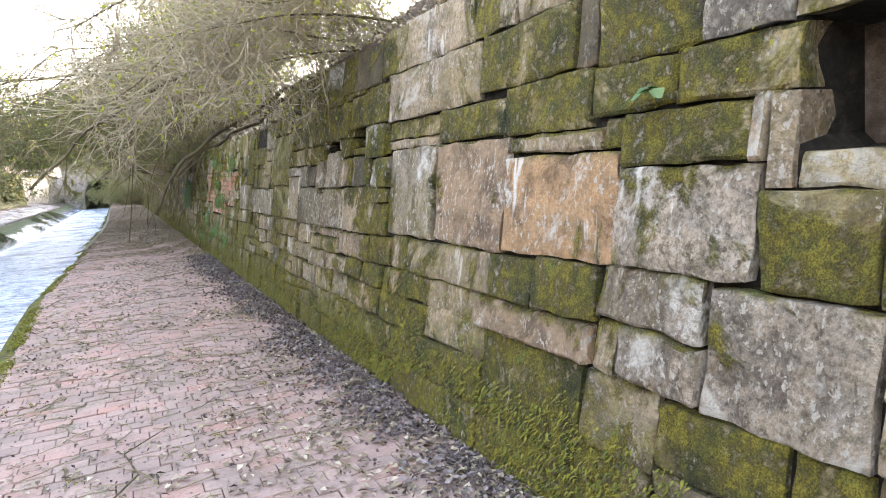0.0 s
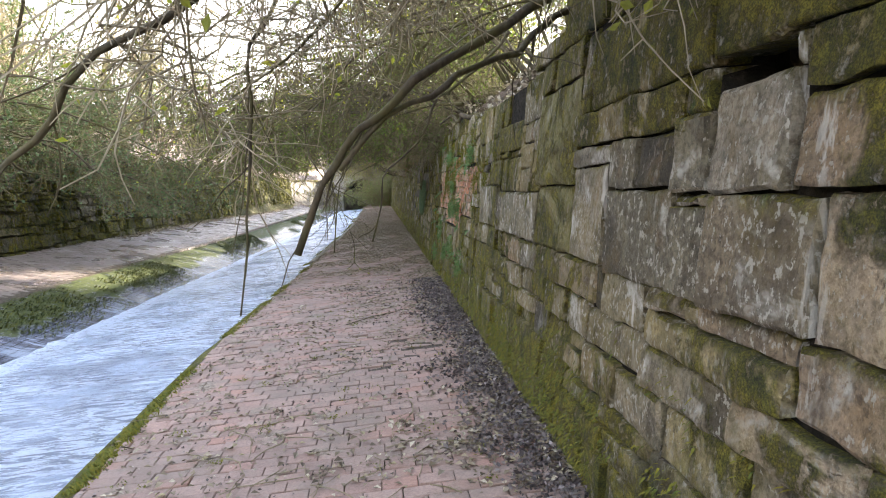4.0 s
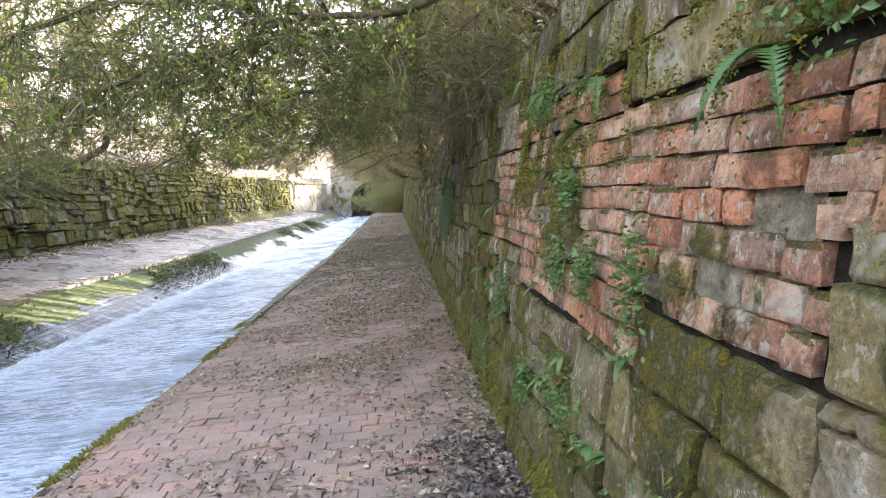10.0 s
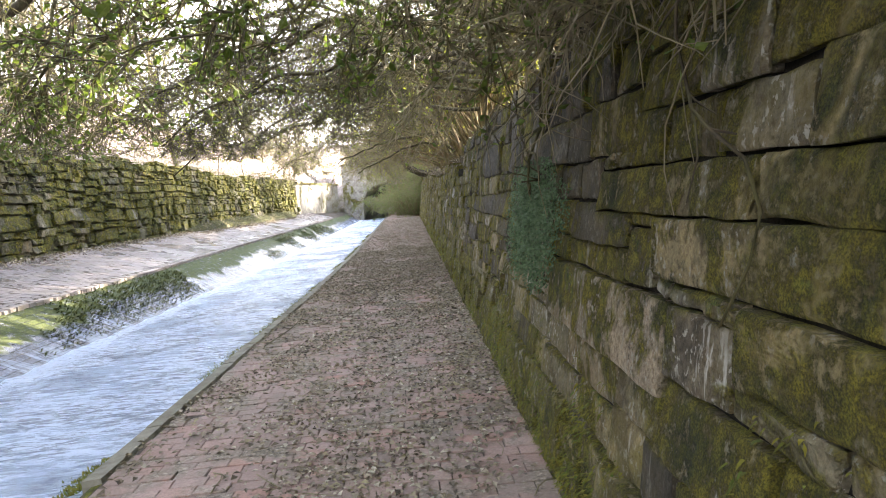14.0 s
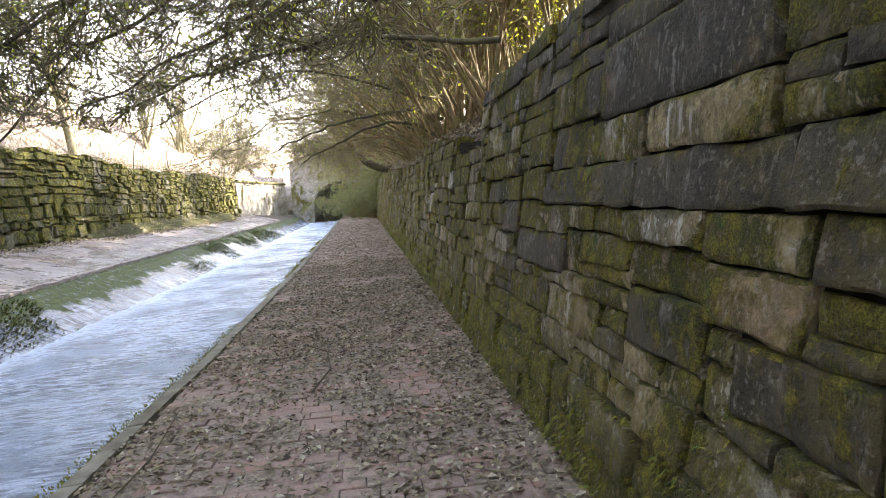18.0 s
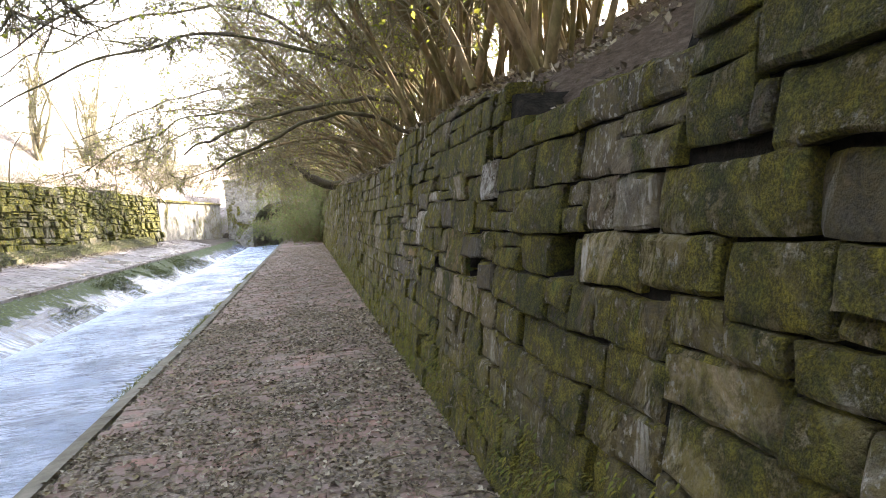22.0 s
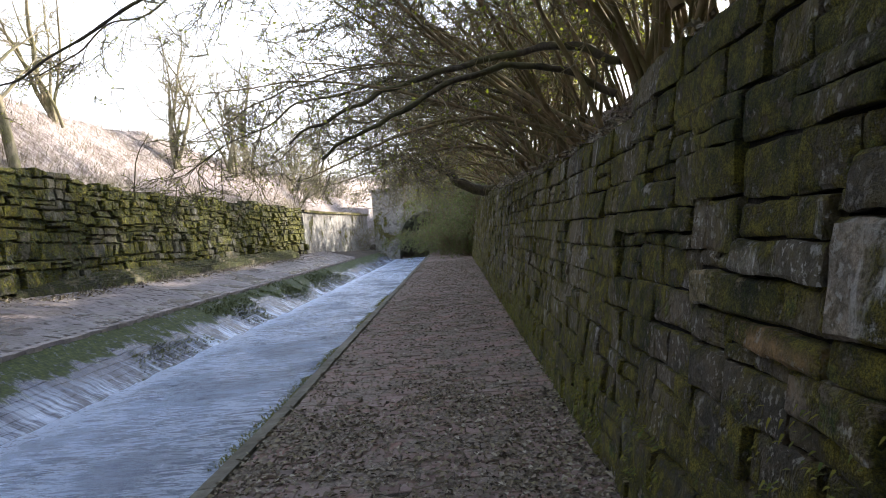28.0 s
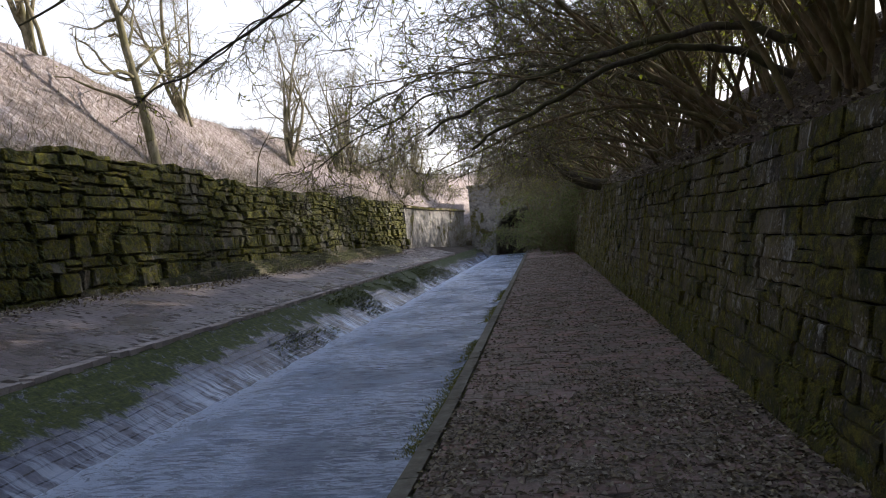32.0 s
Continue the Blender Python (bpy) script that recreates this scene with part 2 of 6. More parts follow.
STONE_MOSS = stone_material("moss_covered_sandstone", [(0.18, 0.15, 0.075), (0.22, 0.18, 0.095), (0.145, 0.122, 0.065)], 1.35, 0.8, 1.1, film=0.75)
STONE_RUST = stone_material("rusty_mossy_sandstone", [(0.21, 0.125, 0.05), (0.17, 0.115, 0.05)], 1.0, 0.7, 1.0)
STONE_LEFT = stone_material("mossy_rubble_stone", [(0.036, 0.038, 0.027), (0.08, 0.076, 0.055), (0.027, 0.028, 0.02), (0.056, 0.054, 0.037)], 1.3, 0.35, 0.0, (0.78, 0.84, 0.45), film=0.25)
STONE_FOOT = stone_material("mossy_footing_stone", [(0.05, 0.048, 0.036), (0.08, 0.074, 0.054)], 1.3, 0.2, 0.0, (0.36, 0.44, 0.44))
STONE_PALE = stone_material("pale_dressed_stone", [(0.24, 0.225, 0.21), (0.27, 0.255, 0.235)], 0.35, 0.9, 0.0, film=0.0)


def brick_material(name, tones, dirt=0.6, rough=0.85, wet=0.0, silt_from=None):
    n = Nodes(name, rough)
    rnd = n.random()
    own = n.shifted(n.pos, rnd)
    col = n.ramp(rnd, *[(i / (len(tones) - 1), c) for i, c in enumerate(tones)])
    grain = n.noise(55, 5, 0.7, own)
    col = n.mix(n.span(grain, 0.3, 0.8, 0, 0.6), col, n.mix(1.0, col, (0.4, 0.38, 0.36), "MULTIPLY"))
    silt = n.span(n.noise(1.6, 6, 0.65), 0.42, 0.64)
    col = n.mix(n.math("MULTIPLY", silt, dirt), col, n.mix(n.noise(9, 5), (0.085, 0.07, 0.055), (0.20, 0.17, 0.145)))
    col = n.mix(n.math("MULTIPLY", n.span(n.noise(7, 5, 0.7), 0.58, 0.70), dirt), col, (0.06, 0.05, 0.04))
    if silt_from is not None:
        # leaf mould lies thicker on the wooded stretch
        mould = n.math("ADD", n.span(n.xyz()[1], silt_from, silt_from + 10, 0.0, 0.09), n.noise(2.4, 6, 0.7))
        col = n.mix(n.span(mould, 0.54, 0.67), col, n.ramp(n.noise(30, 5, 0.75), (0.35, (0.06, 0.047, 0.035)), (0.52, (0.18, 0.145, 0.11)), (0.66, (0.34, 0.285, 0.23))))
    n.bump(n.math("ADD", grain, n.math("MULTIPLY", n.noise(14, 4, 0.6, own), 0.8)), 0.45, 0.006)
    r = n.span(n.noise(0.9, 4), 0.38, 0.62, rough, rough - wet)
    return n.done(col, r)


PAVER = brick_material("worn_paving_brick", [(0.28, 0.18, 0.15), (0.33, 0.235, 0.20), (0.25, 0.17, 0.145), (0.30, 0.215, 0.185), (0.34, 0.195, 0.155)], 0.5, silt_from=15.0)
APRON = brick_material("silted_apron_brick", [(0.20, 0.165, 0.16), (0.24, 0.20, 0.195), (0.18, 0.15, 0.145), (0.225, 0.18, 0.17)], 0.8, 0.6, 0.42)
EDGING = brick_material("pale_edging_brick", [(0.33, 0.285, 0.265), (0.39, 0.33, 0.30), (0.28, 0.235, 0.22)], 0.4)
WALL_BRICK = stone_material("stained_red_wall_brick", [(0.31, 0.125, 0.075), (0.36, 0.165, 0.10), (0.26, 0.105, 0.065), (0.37, 0.245, 0.175), (0.30, 0.15, 0.10), (0.22, 0.14, 0.10)], 0.4, 1.1, 0.4, grit=0.9, film=0.2)


def soil_material(name, a, b, c, scale=9.0, bump=0.8):
    n = Nodes(name, 0.95, spec=0.2)
    f = n.noise(scale, 7, 0.7)
    col = n.ramp(f, (0.3, a), (0.5, b), (0.7, c))
    col = n.mix(n.span(n.noise(0.6, 4), 0.4, 0.65, 0, 0.5), col, n.mix(1.0, col, (0.5, 0.48, 0.42), "MULTIPLY"))
    n.bump(n.math("ADD", f, n.noise(scale * 6, 4, 0.7)), bump, 0.05)
    return n.done(col)


JOINT = soil_material("silted_joint", (0.045, 0.037, 0.030), (0.10, 0.083, 0.068), (0.17, 0.145, 0.12), 20)
CORE = soil_material("earth_and_mortar_joint", (0.009, 0.007, 0.005), (0.019, 0.016, 0.012), (0.05, 0.043, 0.032), 14)
LITTER = soil_material("leaf_litter_soil", (0.05, 0.036, 0.026), (0.115, 0.085, 0.062), (0.20, 0.155, 0.12), 16)
PALE_HILL = soil_material("pale_winter_grass_bank", (0.10, 0.07, 0.055), (0.31, 0.255, 0.235), (0.62, 0.565, 0.55), 7, 1.0)
BED = soil_material("channel_bed_silt", (0.05, 0.04, 0.03), (0.10, 0.08, 0.06), (0.16, 0.13, 0.10), 6)


def bank_material():
    """Wet brick of the channel's far side: a ragged band of dark moss above, thin white water running down below it."""
    n = Nodes("wet_mossy_bank", 0.35)
    x, y, z = n.xyz()
    course = n.span(n.math("FRACT", n.math("MULTIPLY", n.math("ADD", x, n.math("MULTIPLY", n.noise(0.8, 2), 0.05)), 8.5)), 0.05, 0.16)
    # wet brick leaned to blue: the mirrored sky is put into its base colour
    base = n.ramp(n.noise(9, 6, 0.7), (0.3, (0.045, 0.050, 0.072)), (0.7, (0.13, 0.14, 0.19)))
    base = n.mix(course, n.mix(1.0, base, (0.3, 0.3, 0.32), "MULTIPLY"), base)
    rag = n.math("ADD", x, n.math("ADD", n.math("MULTIPLY", n.noise(1.0, 5, 0.7, n.scaled(0.6, 2.2, 0.0)), 1.3), n.math("MULTIPLY", n.noise(0.16, 2, 0.5, n.scaled(0.0, 1.0, 0.0)), 0.9)))
    moss = n.math("MULTIPLY", n.span(rag, -3.32, -3.46), n.span(n.noise(7, 5, 0.7), 0.32, 0.46))
    green = n.ramp(n.noise(16, 6, 0.75), (0.32, (0.014, 0.020, 0.006)), (0.55, (0.055, 0.070, 0.014)), (0.75, (0.14, 0.15, 0.025)))
    run = n.math("ADD", n.math("MULTIPLY", n.noise(1.0, 8, 0.8, n.scaled(1.4, 11.0, 0.0), 0.5), 0.65), n.math("MULTIPLY", n.noise(1.0, 4, 0.6, n.scaled(0.9, 2.6, 0.0), 0.8), 0.35))
    wide = n.noise(0.28, 3, 0.5, n.scaled(0.0, 1.0, 0.0))
    low = n.span(n.math("ADD", x, n.math("ADD", n.math("MULTIPLY", run, 0.9), n.math("MULTIPLY", wide, 1.2))), -3.45, -2.85)
    fall = n.math("MULTIPLY", n.math("MULTIPLY", n.span(run, 0.46, 0.56), low), n.span(y, 33.0, 43.0, 0.45, 1.0))
    col = n.mix(n.math("MULTIPLY", fall, 0.85), base, (0.60, 0.70, 0.88))
    col = n.mix(moss, col, green)
    n.bump(n.math("ADD", n.noise(18, 6, 0.7), n.math("MULTIPLY", course, 0.8)), 0.8, 0.03)
    return n.done(col, n.math("MAXIMUM", n.span(moss, 0, 1, 0.2, 0.9), n.math("MULTIPLY", fall, 0.4)))


BANK = bank_material()


def water_material():
    """Fast shallow water, milky with air, with white foam near the far side; the sky's reflection is also put into its
    colours.
    """
    n = Nodes("running_water", 0.06, spec=0.6)
    x = n.xyz()[0]
    ripple = n.noise(3.4, 7, 0.7, n.scaled(0.75, 2.0, 1), 0.9)
    fine = n.noise(14, 6, 0.7, n.scaled(0.6, 2.2, 1), 0.7)
    edge = n.span(n.math("ADD", x, n.math("MULTIPLY", n.noise(2.2, 4), 0.9)), -2.75, -3.45)
    foam = n.math("MULTIPLY", edge, n.span(n.noise(9, 6, 0.75, n.scaled(1.2, 1.2, 1), 1.2), 0.36, 0.52))
    streak = n.span(n.noise(7, 8, 0.78, n.scaled(0.55, 1.9, 1), 0.8), 0.42, 0.56)
    f = n.math("MAXIMUM", foam, n.math("MULTIPLY", streak, n.span(n.noise(0.6, 4, 0.6), 0.3, 0.6, 0.3, 0.9)))
    # reflected sky painted as blue base colours, with dark ripples mixed in below
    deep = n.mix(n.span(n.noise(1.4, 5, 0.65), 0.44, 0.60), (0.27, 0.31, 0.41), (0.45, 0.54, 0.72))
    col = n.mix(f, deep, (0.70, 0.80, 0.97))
    dark = n.span(n.noise(11, 6, 0.75, n.scaled(0.5, 2.2, 1), 0.6), 0.57, 0.66)
    col = n.mix(n.math("MULTIPLY", dark, n.span(n.noise(0.5, 3), 0.42, 0.6, 0.1, 0.8)), col, (0.10, 0.09, 0.10))
    n.b.inputs["IOR"].default_value = 1.33
    n.bump(n.math("ADD", ripple, n.math("MULTIPLY", fine, 0.5)), 1.0, 0.14)
    return n.done(col, n.span(f, 0, 1, 0.05, 0.4))


WATER = water_material()


def bark_material(name, a, b, moss):
    n = Nodes(name, 0.9, spec=0.25)
    f = n.noise(16, 6, 0.65, n.scaled(1, 1, 0.35))
    col = n.ramp(f, (0.3, a), (0.7, b))
    g = n.mix(n.noise(20, 4), (0.045, 0.05, 0.014), (0.13, 0.125, 0.03))
    col = n.mix(n.math("MULTIPLY", n.span(n.noise(2.4, 4), 0.42, 0.6), moss), col, g)
    n.bump(f, 0.7, 0.012)
    return n.done(col)


BARK_DARK = bark_material("dark_mossy_bark", (0.026, 0.021, 0.014), (0.095, 0.076, 0.05), 0.45)
BARK_PALE = bark_material("pale_lichen_bark", (0.10, 0.085, 0.055), (0.30, 0.26, 0.17), 0.5)
BARK_POLE = bark_material("olive_brown_pole_bark", (0.10, 0.070, 0.036), (0.28, 0.205, 0.11), 0.55)
TWIG = bark_material("grey_brown_twig", (0.11, 0.09, 0.06), (0.28, 0.235, 0.155), 0.4)
TWIG_DARK = bark_material("dark_mossy_twig", (0.05, 0.042, 0.027), (0.15, 0.125, 0.075), 0.5)
TWIG_PALE = bark_material("straw_coloured_twig", (0.15, 0.125, 0.085), (0.33, 0.285, 0.205), 0.2)


def leaf_material(name, tones, rough=0.55, trans=0.25):
    n = Nodes(name, rough, spec=0.35)
    rnd = n.random()
    col = n.ramp(rnd, *[(i / (len(tones) - 1), c) for i, c in enumerate(tones)])
    col = n.mix(n.span(n.noise(60, 3), 0.3, 0.7, 0, 0.4), col, n.mix(1.0, col, (0.5, 0.5, 0.45), "MULTIPLY"))
    col2 = n.done(col)
    if trans:
        back = n.t.nodes.new("ShaderNodeBsdfTranslucent")
        n.put(back.inputs[0], n.mix(1.0, col, (1.0, 1.0, 0.55), "MULTIPLY"))
        both = n.t.nodes.new("ShaderNodeMixShader")
        both.inputs[0].default_value = trans
        n.t.links.new(n.b.outputs[0], both.inputs[1])
        n.t.links.new(back.outputs[0], both.inputs[2])
        n.t.links.new(both.outputs[0], n.t.nodes["Material Output"].inputs[0])
    return col2


LEAF_SMALL = leaf_material("small_spring_leaf", [(0.19, 0.23, 0.045), (0.30, 0.32, 0.07), (0.23, 0.26, 0.065), (0.38, 0.36, 0.10)], 0.6, 0.65)
LEAF_DARK = leaf_material("dark_evergreen_leaf", [(0.07, 0.105, 0.028), (0.11, 0.155, 0.040), (0.16, 0.20, 0.055)], 0.5, 0.5)
LEAF_GREY = leaf_material("grey_green_leaf", [(0.07, 0.115, 0.05), (0.115, 0.16, 0.08), (0.055, 0.095, 0.04), (0.15, 0.175, 0.075)], 0.5, 0.4)
LEAF_BUSH = leaf_material("pale_olive_leaf", [(0.15, 0.19, 0.075), (0.22, 0.25, 0.11), (0.115, 0.15, 0.055), (0.28, 0.29, 0.15)], 0.55, 0.5)
LEAF_IVY = leaf_material("blue_green_ivy_leaf", [(0.06, 0.11, 0.055), (0.10, 0.165, 0.09), (0.14, 0.205, 0.115)], 0.45, 0.2)
LEAF_FERN = leaf_material("fresh_fern_green", [(0.06, 0.14, 0.045), (0.10, 0.19, 0.06), (0.15, 0.22, 0.09)], 0.5, 0.3)
LEAF_DEAD = leaf_material("dead_brown_leaf", [(0.05, 0.038, 0.026), (0.15, 0.118, 0.078), (0.33, 0.28, 0.20), (0.08, 0.06, 0.04), (0.46, 0.41, 0.32), (0.11, 0.088, 0.058), (0.24, 0.195, 0.135), (0.30, 0.26, 0.15)], 0.75, 0.05)
LEAF_WET = leaf_material("wet_dark_leaf_mould", [(0.025, 0.019, 0.02), (0.06, 0.046, 0.046), (0.13, 0.105, 0.105), (0.035, 0.027, 0.028), (0.27, 0.235, 0.23), (0.045, 0.034, 0.034)], 0.6, 0.0)
MOSS = leaf_material("olive_moss", [(0.065, 0.08, 0.014), (0.13, 0.13, 0.018), (0.21, 0.18, 0.022), (0.09, 0.14, 0.028)], 0.9, 0.2)
MOSS_DARK = leaf_material("dark_wall_moss", [(0.03, 0.042, 0.014), (0.055, 0.07, 0.022), (0.085, 0.10, 0.03), (0.13, 0.13, 0.03)], 0.9, 0.2)
GRASS_DRY = leaf_material("dry_straw_grass", [(0.36, 0.31, 0.28), (0.48, 0.43, 0.40), (0.25, 0.20, 0.165), (0.16, 0.16, 0.085)], 0.8, 0.3)
CONCRETE = soil_material("weathered_concrete", (0.10, 0.09, 0.068), (0.175, 0.16, 0.125), (0.26, 0.24, 0.20), 7, 0.3)

# ---- mesh helpers ----
rng = random.Random(7)


def lerp(pairs, y):
    """The value at y of a line through (y, value) pairs."""
    return float(np.interp(y, [p[0] for p in pairs], [p[1] for p in pairs]))


class Soup:
    """Vertices and faces gathered for one mesh."""

    def __init__(self):
        self.v, self.f = [], []

    def add(self, verts, faces):
        k = len(self.v)
        self.v.extend(verts)
        self.f.extend([tuple(i + k for i in f) for f in faces])

    def mesh(self, name, material, smooth=False, crisp=0):
        me = bpy.data.meshes.new(name)
        me.from_pydata(self.v, [], self.f)
        me.materials.append(material)
        if smooth:
            me.polygons.foreach_set("use_smooth", [True] * len(me.polygons))
            if crisp:
                me.set_sharp_from_angle(angle=radians(crisp))
        return me


def part(name, soup, material, parent=None, label="", kind="", smooth=False, crisp=0):
    """One mesh object out of a Soup or a ready mesh, under a thing or a part."""
    me = soup.mesh(name, material, smooth, crisp) if isinstance(soup, Soup) else soup
    ob = new(name, me)
    ob.parent = parent
    return tagged(ob, label, kind=kind)


def thing(name, label, category, group="", kind="", at=(0, 0, 0)):
    ob = new(name)
    ob.location = at
    return tagged(ob, label, category, group, kind)


def wobble(x, y, z, s=1.0):
    return noise.noise((x * s, y * s, z * s))


BOX = [(0, 1, 3, 2), (4, 6, 7, 5), (0, 2, 6, 4), (1, 5, 7, 3), (2, 3, 7, 6), (0, 4, 5, 1)]


def box(x0, x1, y0, y1, z0, z1):
    return [(x, y, z) for z in (z0, z1) for y in (y0, y1) for x in (x0, x1)], BOX


# ---- the plan ----
Y0, Y1 = -6.0, 82.0
PATH_LEFT = [(-6, -1.12), (8, -1.18), (12, -1.28), (16, -1.14), (20, -1.0), (24, -0.9), (28, -0.77), (36, -0.68), (58, -0.8), (82, -0.95)]
WATER_Z = [(-6, 0.03), (5, -0.04), (14, -0.13), (36, -0.36), (50, -0.42), (82, -0.45)]
FACE_X, BATTER = 1.63, 0.16                   # the near wall's foot and its lean
TOP_Z = [(-6, 2.75), (8.6, 2.70), (9.2, 2.38), (13, 2.36), (13.2, 2.52), (16.5, 2.46), (17, 2.28), (19, 2.22), (19.2, 2.38), (27.7, 2.34), (27.85, 1.80), (29.3, 1.76),
         (29.5, 2.02), (31.5, 2.16), (34.2, 2.26), (34.35, 2.04), (36, 2.06), (41, 2.16), (48, 2.42), (55, 2.68), (82, 2.75)]
LIP = [(-6, -5.4), (20, -5.4), (30, -5.1), (82, -5.05)]
LIP_Z = [(-6, 0.36), (20, 0.33), (30, 0.28), (82, 0.27)]
LEFT_X = [(-6, -7.8), (46, -7.8), (56, -7.65), (64, -7.2), (82, -7.2)]
LEFT_FOOT, LEFT_TOP = 0.86, 3.36
BANK_FOOT = -3.95


def face_x(z):
    return FACE_X + BATTER * z


def ground_z(x, y):
    """Height of the one ground sheet: hillside, apron bed, channel, path bed, embankment."""
    n1 = wobble(x, y, 0, 0.35) * 0.25 + wobble(x, y, 5, 1.1) * 0.09
    far = max(0.0, (y - 84) / 60)
    if x > 2.2:
        slope = lerp([(0, 0.62), (24, 0.55), (30, 0.5), (40, 0.62)], y)
        z = lerp(TOP_Z, y) - 0.04 + min(x - 2.1, 2.4) * slope + min(max(0, x - 4.5), 6) * lerp([(0, 0.5), (20, 0.4), (28, 0.26), (36, 0.34), (46, 0.5)], y) + max(0, x - 10.5) * 0.10
        z += n1 * min(1, (x - 2.2) * 0.6 + 0.25)
    elif x > lerp(PATH_LEFT, y) - 0.15:
        z = -0.07
    elif x > lerp(LEFT_X, y) - 0.4:
        z = -0.95 if x > BANK_FOOT - 1.2 else -0.4 + (x + 5.2) * -0.34
    else:
        d = lerp(LEFT_X, y) - 0.4 - x
        z = LEFT_TOP - 0.05 + min(d, 2.5) * 1.08 + max(0, min(d - 2.5, 12)) * 0.12 + n1 * min(1.2, 0.3 + d * 0.5)
    if 83.5 < y < 97.0 and -4.4 < x < 1.8:
        return -0.95
    if y > 83.5:
        base = 1.2 + wobble(x, y, 3, 0.06) * 1.5
        z = max(z, base + min(far, 3) * 9) if x > lerp(LEFT_X, y) - 0.4 else z + min(far, 3) * 5
    if y < -5.5:
        z = max(z, 0.0 + min(-5.5 - y, 20) * 0.2)
    return z


def build_ground():
    xs = [-900, -400, -200, -110, -70, -48, -36, -28, -23, -19, -16.5, -14.5, -13, -12] + list(np.arange(-11.6, -8.3, 0.28)) + [-8.22, -8.17, -7.0, -6.0, -5.3, -5.0, -3.0, -1.55, -1.0, 0.5, 1.9, 2.16, 2.22]
    xs += list(np.arange(2.45, 8.0, 0.32)) + [8.5, 9.3, 10.3, 11.5, 13, 15, 18, 22, 28, 36, 48, 70, 110, 200, 400, 900]
    ys = [-600, -250, -120, -60, -35, -22, -14, -10, -7, -5.6, -5.2] + list(np.arange(-4.6, 83.3, 0.4)) + [83.4, 83.6, 85, 87, 90, 94, 100, 108, 118, 132, 150, 180, 240, 340, 600, 1200]
    g = Soup()
    for y in ys:
        shift = lerp(LEFT_X, y) + 7.8
        for x in xs:
            x2 = x + shift * (1 if -12 < x < -7.5 else 0)
            g.v.append((x2, y, ground_z(x2, y)))
    w = len(xs)
    g.f = [(j * w + i, j * w + i + 1, (j + 1) * w + i + 1, (j + 1) * w + i) for j in range(len(ys) - 1) for i in range(w - 1)]
    me = g.mesh("ground", LITTER, True)
    me.materials.append(PALE_HILL)
    me.materials.append(BED)
    for p in me.polygons:
        c = p.center
        p.material_index = 1 if c.x < lerp(LEFT_X, c.y) - 0.38 or c.y > 83.5 else 2 if c.x < 2.18 else 0
    return tagged(new("ground", me), "earth banks with brown leaf litter and pale winter grass", "ground", kind="structure")


build_ground()


